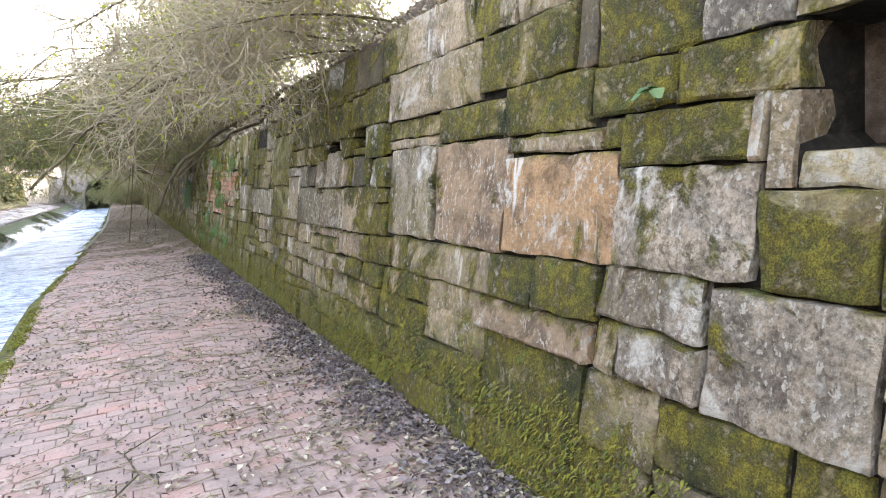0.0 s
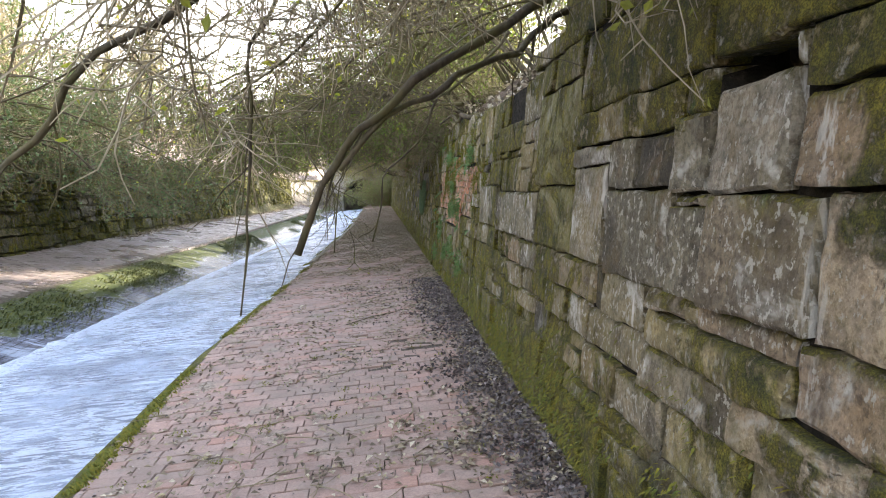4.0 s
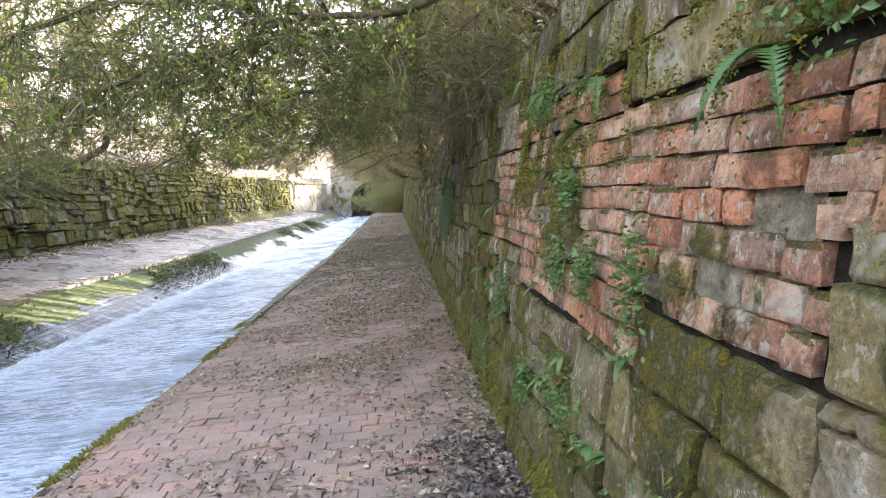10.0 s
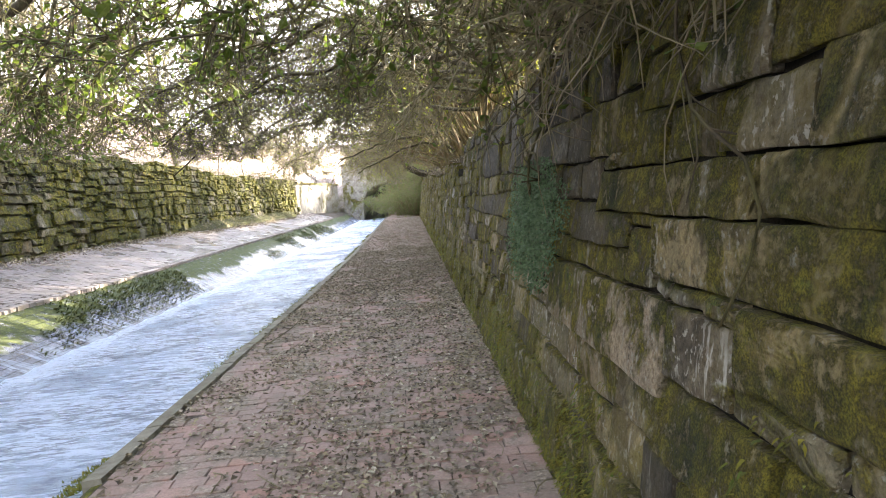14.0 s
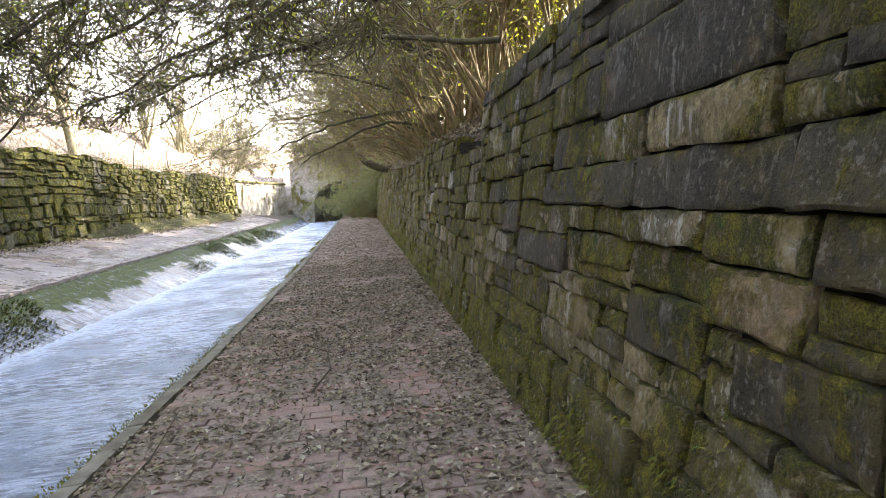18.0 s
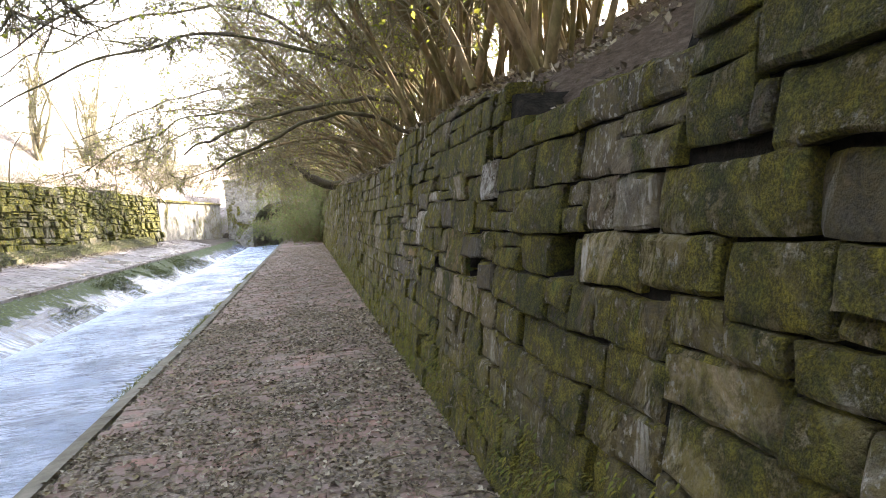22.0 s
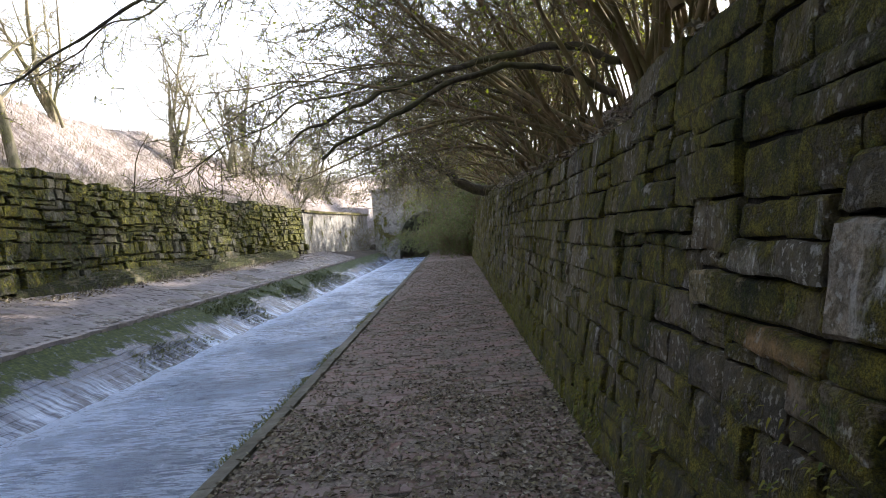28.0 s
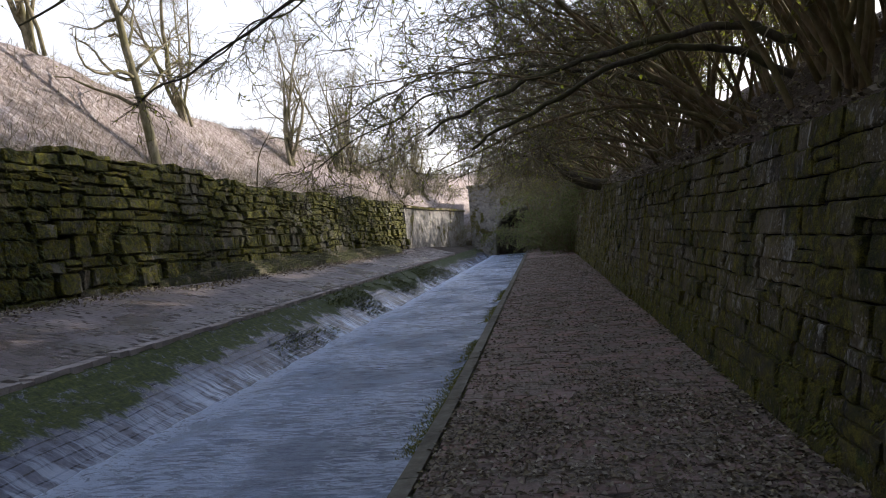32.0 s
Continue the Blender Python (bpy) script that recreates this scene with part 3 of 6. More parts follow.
# ---- the near retaining wall ----
def stone_block(y0, y1, z0, z1, seed, proud=0.0, cell=0.075, gap=0.002, deep=0.22, face=None, sign=-1.0, rough=1.0):
    """A worn squared block in a wall along y: an uneven front, rounded arrises, sides that run back into the wall."""
    r = random.Random(seed)
    nu, nv = max(3, min(13, 2 + round((y1 - y0) / cell))), max(3, min(9, 2 + round((z1 - z0) / cell)))
    jy, jz = min(0.018, (y1 - y0) * 0.06) * rough, min(0.008, (z1 - z0) * 0.05) * rough
    cor = [(y0 + gap + r.uniform(0, jy), z0 + gap + r.uniform(0, jz)), (y1 - gap - r.uniform(0, jy), z0 + gap + r.uniform(0, jz)),
           (y1 - gap - r.uniform(0, jy), z1 - gap - r.uniform(0, jz)), (y0 + gap + r.uniform(0, jy), z1 - gap - r.uniform(0, jz))]
    tilt_y, tilt_z = r.uniform(-0.014, 0.014) * rough, r.uniform(-0.012, 0.008) * rough
    arris = r.uniform(0.005, 0.015) * rough
    fx = face or face_x
    verts, k = [], seed * 0.37
    ea, eb = min(0.2, 0.016 / (y1 - y0)), min(0.25, 0.016 / (z1 - z0))
    ua = [0.0] + [ea + (1 - 2 * ea) * i / (nu - 2) for i in range(nu - 1)] + [1.0]
    vb = [0.0] + [eb + (1 - 2 * eb) * j / (nv - 2) for j in range(nv - 1)] + [1.0]
    for j, b in enumerate(vb):
        for i, a in enumerate(ua):
            y = (cor[0][0] * (1 - a) + cor[1][0] * a) * (1 - b) + (cor[3][0] * (1 - a) + cor[2][0] * a) * b
            z = (cor[0][1] * (1 - a) + cor[1][1] * a) * (1 - b) + (cor[3][1] * (1 - a) + cor[2][1] * a) * b
            rim = (i in (0, nu)) + (j in (0, nv))
            w = proud + tilt_y * (a - 0.5) * 2 + tilt_z * (b - 0.5) * 2
            w += (noise.noise((y * 3.1, z * 3.1, k)) * 0.014 + noise.noise((y * 11, z * 11, k)) * 0.009 + noise.noise((y * 27, z * 27, k)) * 0.004) * rough
            if rim:
                w -= arris * (1.0 if rim == 1 else 1.7) * r.uniform(0.5, 1.5)
            near = max(0.0, 1 - 5 * min(a, 1 - a, b, 1 - b))
            y += noise.noise((y * 7, z * 7, k + 3)) * 0.018 * rough * near
            z += noise.noise((y * 7, z * 7, k + 8)) * 0.017 * rough * near
            verts.append((fx(z) + sign * w, y, z))
    row = nu + 1
    faces = [(j * row + i, (j + 1) * row + i, (j + 1) * row + i + 1, j * row + i + 1) for j in range(nv) for i in range(nu)]
    ring = [i for i in range(row)] + [j * row + nu for j in range(1, nv + 1)] + [nv * row + i for i in range(nu - 1, -1, -1)] + [j * row for j in range(nv - 1, 0, -1)]
    base = len(verts)
    verts += [(verts[i][0] - sign * deep, verts[i][1], verts[i][2]) for i in ring]
    m = len(ring)
    faces += [(ring[i], ring[(i + 1) % m], base + (i + 1) % m, base + i) for i in range(m)]
    if sign > 0:
        faces = [f[::-1] for f in faces]
    return verts, faces


COURSES = [
    (-6.0, 12.0, [0, .24, .48, .70, .90, 1.12, 1.46, 1.75, 1.98, 2.33, 2.80], (0.34, 0.85)),
    (12.0, 19.2, [0, .20, .42, .65, .90, 1.14, 1.36, 1.58, 1.80, 2.02, 2.26, 2.60], (0.28, 0.62)),
    (19.2, 27.8, [0, .21, .42, .60, .79, .96, 1.11, 1.27, 1.47, 1.67, 1.92, 2.14, 2.45], (0.26, 0.62)),
    (27.8, 82.0, [0, .19, .38, .56, .74, .91, 1.08, 1.26, 1.46, 1.65, 1.84, 2.04, 2.24, 2.46, 2.75], (0.22, 0.50)),
]
# blocks that stand out, stretch by stretch and by kind of stone, as y from, y to, z from, z to
RUN_A = [
    (STONE_WHITE, [(1.04, 1.65, 0.68, 1.13), (1.48, 2.15, 1.15, 1.55), (1.65, 2.09, 0.7, 0.92), (1.65, 2.25, 0.92, 1.15)]),
    (STONE_MOSS, [(1.08, 1.48, 1.13, 1.46), (1.29, 1.84, 0.42, 0.68), (1.38, 1.9, 1.77, 1.98), (1.54, 2.15, 1.55, 1.77), (1.9, 2.39, 1.77, 1.98), (2.25, 2.73, 0.88, 1.14), (2.29, 3.18, 0.24, 0.7), (2.39, 3.12, 1.73, 2), (2.54, 3.45, 2, 2.33), (3.12, 3.96, 1.75, 1.96)]),
    (STONE_GREY, [(1.44, 1.79, 1.98, 2.14)]),
    (STONE_LIGHT, [(1.84, 2.29, 0.38, 0.7), (2.29, 3.05, 1.63, 1.73), (2.73, 4.34, 0.88, 1.12)]),
    (STONE_ORANGE, [(2.15, 3.05, 1.14, 1.63), (2.26, 3.3, 0.7, 0.88), (3.05, 3.96, 1.12, 1.75)]),
]
RUN_B = [
    (STONE_LIGHT, [(3.45, 4.88, 1.96, 2.33), (4.8, 5.12, 1.35, 1.47), (4.84, 5.31, 0.68, 0.87), (4.85, 5.35, 0.48, 0.68), (5.12, 5.96, 1.08, 1.48), (5.13, 6.01, 0.86, 1.08), (5.31, 5.7, 0.7, 0.86), (5.7, 6.11, 1.48, 1.74), (5.7, 6.29, 0.7, 0.85)]),
    (STONE_GREY, [(3.96, 4.8, 1.12, 1.75), (4.8, 5.23, 1.47, 1.71), (4.96, 5.32, 1.71, 1.98)]),
    (STONE_RUST, [(4.68, 5.13, 0.87, 1.1), (4.8, 5.12, 1.1, 1.35)]),
    (STONE_MOSS, [(5.31, 5.85, 1.98, 2.27), (5.76, 6.11, 1.74, 1.91), (5.85, 6.62, 1.91, 2.25)]),
    (STONE_BLACK, [(5.34, 5.7, 1.48, 1.75)]),
]
RUN_C = [
    (STONE_MOSS, [(6.01, 7.02, 0.85, 1), (6.62, 8.01, 1.9, 2.33), (6.83, 7.32, 1.71, 1.9), (7.32, 8.2, 1.71, 1.9)]),
    (STONE_GREY, [(6.11, 6.61, 1.46, 1.82), (7.56, 8.14, 1.1, 1.6), (7.56, 8.2, 1.6, 1.71)]),
    (STONE_OLIVE, [(6.55, 6.83, 1.08, 1.42), (6.61, 6.83, 1.46, 1.75), (6.83, 7.55, 1.08, 1.48), (7.21, 7.56, 1.48, 1.71)]),
    (STONE_WHITE, [(6.63, 6.83, 1.42, 1.46)]),
    (STONE_LIGHT, [(6.66, 7.01, 1, 1.08), (7.66, 8.64, 0.9, 1.1)]),
    (STONE_BLACK, [(6.83, 7.21, 1.48, 1.71)]),
    (STONE_GREEN, [(8.14, 8.98, 1.1, 1.5), (8.2, 9.17, 1.5, 2.14)]),
]
RUN_D = [
    (STONE_OLIVE, [(8.92, 9.36, 0.9, 1.1), (8.98, 9.85, 1.1, 1.46), (9.85, 10.61, 1.1, 1.46), (10.61, 11.66, 1.12, 1.52)]),
    (STONE_MOSS, [(9.77, 10.78, 1.81, 2.06), (9.34, 9.68, 1.64, 1.84), (11.62, 12.08, 1.67, 1.83), (12.37, 13.34, 1.8, 2.02)]),
    (STONE_LIGHT, [(9.36, 9.98, 0.7, 0.88), (9.36, 10.32, 0.88, 1.1), (11.95, 12.63, 0.9, 1.08)]),
    (STONE_BLACK, [(11.26, 11.62, 1.65, 1.75)]),
    (STONE_WHITE, [(11.22, 11.58, 1.52, 1.65)]),
    (STONE_GREY, [(11.79, 12.29, 1.28, 1.43)]),
]
RUN_E = [
    (STONE_WHITE, [(16.05, 16.55, 1.8, 2.12)]),
    (STONE_LIGHT, [(16.51, 16.9, 1.02, 1.16), (18.72, 20.48, 0.79, 1.11), (20.48, 21.2, 0.85, 0.96), (22.41, 22.6, 0.79, 0.97)]),
    (STONE_MOSS, [(16.71, 17.55, 1.16, 1.41), (17.09, 17.49, 1.41, 1.6), (17.21, 18.02, 1.58, 1.8), (17.49, 18.26, 1.4, 1.58), (17.51, 18.27, 0.97, 1.18), (17.55, 18.91, 1.18, 1.4), (18.26, 19.63, 1.4, 1.58), (22.18, 22.64, 1.27, 1.5), (22.25, 22.79, 1.5, 1.67)]),
    (STONE_BLACK, [(16.88, 17.21, 1.6, 1.8), (22.02, 22.3, 0.9, 1.03), (22.05, 22.37, 1.11, 1.27), (22.3, 22.68, 0.97, 1.09), (22.37, 22.98, 1.09, 1.27)]),
]
RUN_F = [
    (STONE_BLACK, [(22.64, 23.08, 1.27, 1.5), (22.71, 23.29, 0.68, 0.91), (23.08, 24.06, 1.27, 1.48), (23.22, 24.59, 1.67, 2.01), (23.45, 24.07, 0.73, 0.96), (24.06, 25.45, 1.27, 1.47), (24.95, 26.05, 0.89, 1.11), (26.05, 26.4, 0.79, 0.91), (26.08, 26.51, 1.06, 1.29)]),
    (STONE_MOSS, [(22.79, 23.19, 1.5, 1.61), (23.19, 24.06, 1.48, 1.67), (26.11, 26.71, 1.29, 1.47), (26.15, 26.5, 1.65, 1.85), (26.22, 26.64, 1.47, 1.65)]),
    (STONE_LIGHT, [(22.98, 23.48, 0.91, 1.11)]),
    (STONE_GREY, [(26.26, 26.73, 0.91, 1.06)]),
]
RUN_G = [
    (STONE_GREY, [(26.4, 26.73, 0.79, 0.91), (26.73, 27.1, 0.79, 0.95), (26.73, 27.01, 0.95, 1.1), (27.9, 28.2, 1.27, 1.46)]),
    (STONE_MOSS, [(26.5, 26.95, 1.65, 1.83), (26.51, 27.02, 1.1, 1.27), (26.64, 27.05, 1.45, 1.65), (26.95, 27.51, 1.64, 1.92), (27.01, 27.31, 0.95, 1.07), (27.05, 27.43, 1.46, 1.64), (27.21, 27.56, 1.07, 1.27), (27.29, 27.9, 1.27, 1.46), (27.56, 27.96, 1.11, 1.27), (27.96, 28.4, 1.08, 1.27)]),
    (STONE_RUST, [(26.72, 27.15, 0.6, 0.79)]),
    (STONE_BLACK, [(26.71, 27.29, 1.27, 1.45)]),
]
RUN_H = [
    (STONE_BLACK, [(29.6, 29.81, 0.91, 1.09), (29.82, 30.27, 1.08, 1.23), (30.62, 31.05, 1.25, 1.46), (31.74, 32.05, 1.4, 1.56)]),
    (STONE_MOSS, [(29.61, 29.82, 1.09, 1.25), (29.69, 30.03, 1.25, 1.42), (29.84, 30.31, 1.58, 1.84), (29.89, 30.21, 1.42, 1.58), (30.03, 30.62, 1.23, 1.44), (30.31, 31.25, 1.62, 1.84), (32.34, 33.08, 1.06, 1.21), (33.16, 34.4, 1.34, 1.46)]),
    (STONE_WHITE, [(29.69, 29.89, 1.42, 1.65), (31.19, 31.61, 1.46, 1.55), (31.76, 32.11, 1.08, 1.4)]),
    (STONE_LIGHT, [(29.82, 30.47, 0.74, 0.96), (30.31, 30.65, 1.44, 1.62), (30.47, 31.13, 0.74, 0.96), (31.84, 32.28, 0.83, 0.97)]),
    (STONE_RUST, [(30.27, 30.8, 0.96, 1.25), (32.1, 32.74, 0.97, 1.06)]),
    (STONE_OLIVE, [(32.11, 32.71, 1.21, 1.33)]),
]
BLOCKS = [(*place, stone) for run in (RUN_A, RUN_B, RUN_C, RUN_D, RUN_E, RUN_F, RUN_G, RUN_H) for stone, places in run for place in places]
# missing stones
HOLES = [(11.64, 11.80, 1.29, 1.44), (1.05, 1.38, 1.58, 1.96), (5.38, 5.76, 1.81, 1.97), (6.16, 6.62, 1.83, 1.91), (28.5, 28.76, 1.07, 1.26), (29.95, 30.22, 0.95, 1.06), (31.16, 31.39, 0.90, 1.03), (15.68, 15.95, 0.62, 0.76), (29.99, 30.07, 1.31, 1.40)]
BRICKWORK = [(12.65, 16.68, 1.16, 1.80), (13.6, 15.6, 0.94, 1.16), (13.9, 16.0, 1.80, 1.97), (12.1, 12.63, 1.46, 1.80)]
TAKEN = [b[:4] for b in BLOCKS] + HOLES + BRICKWORK


def course_cells(y0, y1, courses, lengths, r, top, taken):
    """Blocks of coursed rubble, as (y from, y to, z from, z to), laid round what is taken, with small pinning stones in the gaps."""
    out = []
    for z0, z1 in zip(courses, courses[1:]):
        near = [t for t in taken if t[2] < z1 - 0.005 and t[3] > z0 + 0.005 and t[1] > y0 and t[0] < y1]
        edges = sorted({y0, y1, *[e for t in near for e in t[:2] if y0 < e < y1]})
        runs = []                                       # free stretches, as [y from, y to, z from, z to]
        for a, b in zip(edges, edges[1:]):
            free = [(z0, z1)]
            for t in near:
                if t[0] < (a + b) / 2 < t[1]:
                    free = [q for lo, hi in free for q in ((lo, min(hi, t[2])), (max(lo, t[3]), hi)) if q[1] - q[0] > 0.012]
            for lo, hi in free:
                old = next((q for q in runs if abs(q[1] - a) < 1e-6 and abs(q[2] - lo) < 1e-6 and abs(q[3] - hi) < 1e-6), None)
                if old:
                    old[1] = b
                else:
                    runs.append([a, b, lo, hi])
        for a, b, lo, hi in runs:
            y = a
            while y < b - 1e-6:
                step = r.uniform(*lengths) * (1.25 if r.random() < 0.2 else 1.0) * (0.55 if hi - lo < 0.1 else 1.0)
                q = b if b - y < step * 1.35 else y + step
                limit = top((y + q) / 2)
                h = limit + r.uniform(-0.03, 0.02) if hi > limit else hi
                if q - y > 0.04 and h - lo > 0.032:
                    if h - lo > 0.16 and r.random() < (0.08 if y < 12 else 0.14):
                        m = lo + (h - lo) * r.uniform(0.4, 0.6)
                        out += [(y, q, lo, m), (y, q, m, h)]
                    else:
                        out.append((y, q, lo, h))
                y = q
    return out


def sag(y, z):
    """The courses are not quite level."""
    return z + (wobble(y, z, 1.0, 0.22) * 0.05 + wobble(y, z, 9.0, 0.7) * 0.034 + wobble(y, z, 4.0, 2.1) * 0.014) * min(1, z * 1.5)


def wall_core(name, y0, y1, label):
    """The packed earth and mortar behind the blocks, with pockets where stones are missing, and the wall's back."""
    s = Soup()
    ys, zs = list(np.linspace(y0, y1, int((y1 - y0) / 0.09) + 1)), list(np.linspace(0, 1, 30))
    for y in ys:
        t = lerp(TOP_Z, y) - 0.05
        for f in zs:
            z = -0.1 + f * (t + 0.1)
            hole = any(a < y < b and c < z < d for a, b, c, d in HOLES)
            s.v.append((face_x(z) + (0.5 if hole else 0.036 + 0.010 * wobble(y, z, 2, 3.0)), y, z))
        s.v += [(face_x(t) + 0.75, y, t), (face_x(t) + 0.75, y, -0.3), (face_x(0) + 0.1, y, -0.3)]
    w = len(zs) + 3
    for i in range(len(ys) - 1):
        s.f += [(w * i + a, w * i + w + a, w * i + w + (a + 1) % w, w * i + (a + 1) % w) for a in range(w)]
    s.f += [tuple(range(w)), tuple(w * len(ys) - 1 - a for a in range(w))]
    return tagged(part(name, s, CORE), label, "retaining wall", kind="structure")


WALLS = {}
for i, (a, b, text) in enumerate([(-6, 10, "tall retaining wall of large weathered sandstone blocks with moss and lichen"), (10, 19.2, "mossy sandstone retaining wall patched with red brickwork"),
                                  (19.2, 27.8, "dark mossy coursed sandstone retaining wall"), (27.8, 82, "long mossy retaining wall of small coursed sandstone blocks")]):
    WALLS[i] = wall_core(f"wall_east_{i + 1}", a, b, text)


def wall_of(y):
    return WALLS[0 if y < 10 else 1 if y < 19.2 else 2 if y < 27.8 else 3]


# ---- path, channel and apron ----
def slab(name, rows, material, label, category, smooth=False, kind="structure"):
    """A sheet through rows of points, one row per y."""
    s = Soup()
    w = len(rows[0])
    for row in rows:
        s.v += row
    s.f = [(j * w + i, j * w + i + 1, (j + 1) * w + i + 1, (j + 1) * w + i) for j in range(len(rows) - 1) for i in range(w - 1)]
    return tagged(part(name, s, material, smooth=smooth), label, category, kind=kind)


LONG = list(np.arange(Y0, Y1 + 0.01, 0.5))
PATH = slab("pavement", [[(lerp(PATH_LEFT, y) + 0.004, y, -0.5), (lerp(PATH_LEFT, y) + 0.004, y, -0.012), (0.3, y, -0.010), (1.8, y, -0.010)] for y in LONG], JOINT,
            "towpath of worn reddish paving bricks strewn with dead leaves", "path")
CHANNEL_SIDE = slab("channel_side", [[(lerp(PATH_LEFT, y) - 0.62, y, lerp(WATER_Z, y) - 0.25), (lerp(PATH_LEFT, y) - lerp([(18, 0.16), (26, 0.36)], y), y, lerp(WATER_Z, y) + 0.02 + wobble(y, 0, 0, 0.8) * 0.02),
                                      (lerp(PATH_LEFT, y) - lerp([(18, 0.05), (26, 0.13)], y), y, -0.035 + wobble(y, 3, 0, 1.7) * 0.012), (lerp(PATH_LEFT, y), y, -0.02)] for y in list(np.arange(Y0, Y1, 0.12))],
                    stone_material("mossy_wet_channel_side", [(0.08, 0.075, 0.06), (0.11, 0.10, 0.08)], 1.6, 0.1, green_tint=(1.15, 1.3, 1.0)), "mossy sloping side of the water channel", "channel side", True)


def water_sheet():
    s = Soup()
    xs = list(np.arange(-4.5, -0.85, 0.09))
    ys = list(np.arange(Y0, Y1, 0.14))
    for y in ys:
        wz = lerp(WATER_Z, y)
        for x in xs:
            h = wobble(x * 1.6, y * 0.7, 2.0, 1.3) * 0.012 + wobble(x, y * 0.5, 7.0, 4.0) * 0.006
            h += max(0, -2.9 - x) * 0.02 * wobble(x, y, 4.0, 3.0)
            s.v.append((x, y, wz + h))
    w = len(xs)
    s.f = [(j * w + i, j * w + i + 1, (j + 1) * w + i + 1, (j + 1) * w + i) for j in range(len(ys) - 1) for i in range(w - 1)]
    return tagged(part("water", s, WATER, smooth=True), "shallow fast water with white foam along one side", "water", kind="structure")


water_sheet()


def bank_x(y, f):
    return BANK_FOOT + 0.12 + f * (lerp(LIP, y) - BANK_FOOT - 0.12)


def bank_z(y, f):
    """The wet bank steps up from the water to the lip of the apron."""
    wz = lerp(WATER_Z, y) - 0.06
    steps = 5
    g = f * steps
    stair = (math.floor(g) + min(1, (g % 1) * 2.2)) / steps
    return wz + (0.8 * f + 0.2 * stair) * (lerp(LIP_Z, y) - wz)


slab("bank", [[(bank_x(y, f) + wobble(y, f * 3, 4, 1.9) * 0.012, y, bank_z(y, f) + wobble(y * 1.3, f * 5, 1, 2.1) * 0.012 - (0.35 if f == 0 else 0)) for f in np.linspace(0, 1, 22)]
              for y in np.arange(Y0, 80, 0.14)], BANK, "wet stepped brick bank with dark moss beside the channel", "bank", True)


def apron_z(x, y):
    lx = lerp(LIP, y)
    return lerp(LIP_Z, y) + (lx - x) * (LEFT_FOOT - 0.03 - lerp(LIP_Z, y)) / (lx - lerp(LEFT_X, y)) + wobble(x, y, 2, 0.5) * 0.02


APRON_BED = slab("apron", [[(x, y, apron_z(x, y) - 0.004) for x in np.linspace(lerp(LEFT_X, y) - 0.15, lerp(LIP, y) + 0.06, 8)] for y in LONG], JOINT,
                 "sloping brick apron, silted and damp, below the far wall", "apron")

# ---- trees ----
FAR_TRUNK_Y, SAPLING_Y = 44.4, 48.8
WALKWAY = [(0, 0.0), (2, -0.05), (5, 0.91), (6.6, 1.1), (12, 1.04), (16, 1.0), (18.5, 0.84), (22, 0.72), (24, 0.7), (28, 0.92), (31, 0.6)]


def in_walkway(p):
    """Where people walk no twig has grown."""
    if abs(p[0] - lerp(WALKWAY, p[1])) < 0.42 and p[2] < 2.1 and p[1] < 32:
        return True
    if p[0] < 1.0 and (12.0 < p[1] <= 17.4 and p[2] < 1.45 or 17.4 < p[1] <= 26.0 and p[2] < 2.1):
        return True
    # the open stretch of the channel, where the boughs are high
    return -6.5 < p[0] < 1.0 and (31.0 < p[1] < 37.5 and p[2] < 4.0 or 26.0 < p[1] <= 31.0 and p[2] < 2.5)


def tube(s, pts, radii, sides):
    k = len(s.v)
    for i, p in enumerate(pts):
        q = pts[min(i + 1, len(pts) - 1)] - pts[max(i - 1, 0)]
        q = q.normalized() if q.length > 1e-6 else Vector((0, 0, 1))
        u = q.cross(Vector((0.31, 0.17, 0.93)))
        u = u.normalized() if u.length > 1e-4 else Vector((1, 0, 0))
        w = q.cross(u)
        for a in range(sides):
            c, d = math.cos(2 * math.pi * a / sides), math.sin(2 * math.pi * a / sides)
            s.v.append(tuple(p + (u * c + w * d) * radii[i]))
    n = len(pts)
    for i in range(n - 1):
        for a in range(sides):
            b = (a + 1) % sides
            s.f.append((k + i * sides + a, k + i * sides + b, k + (i + 1) * sides + b, k + (i + 1) * sides + a))
    s.f.append(tuple(k + (n - 1) * sides + a for a in range(sides)))


def leaf(s, p, d, size, r, fold=0.25):
    """A small pointed leaf of two folded halves."""
    d = (d + Vector((r.gauss(0, .6), r.gauss(0, .6), r.gauss(0, .6)))).normalized()
    u = d.cross(Vector((r.gauss(0, 1), r.gauss(0, 1), r.gauss(0, 1)))).normalized()
    n = d.cross(u)
    k = len(s.v)
    m = p + d * size * 0.5
    s.v += [tuple(p), tuple(m + u * size * 0.3 + n * size * fold * 0.4), tuple(p + d * size), tuple(m - u * size * 0.3 + n * size * fold * 0.4)]
    s.f += [(k, k + 1, k + 2), (k, k + 2, k + 3)]


def shoot(r, p, d, length, steps, wander, pull):
    """A wandering line of points; pull bends it up or down on the way."""
    pts, step = [p.copy()], length / steps
    d = d.normalized()
    for _ in range(steps):
        d = (d + Vector((r.gauss(0, wander), r.gauss(0, wander), r.gauss(0, wander) + pull))).normalized()
        q = pts[-1] + d * step
        if in_walkway(q) or (q.x > face_x(max(q.z, 0)) - 0.03 and q.z < lerp(TOP_Z, q.y)):
            break
        pts.append(q)
    return pts


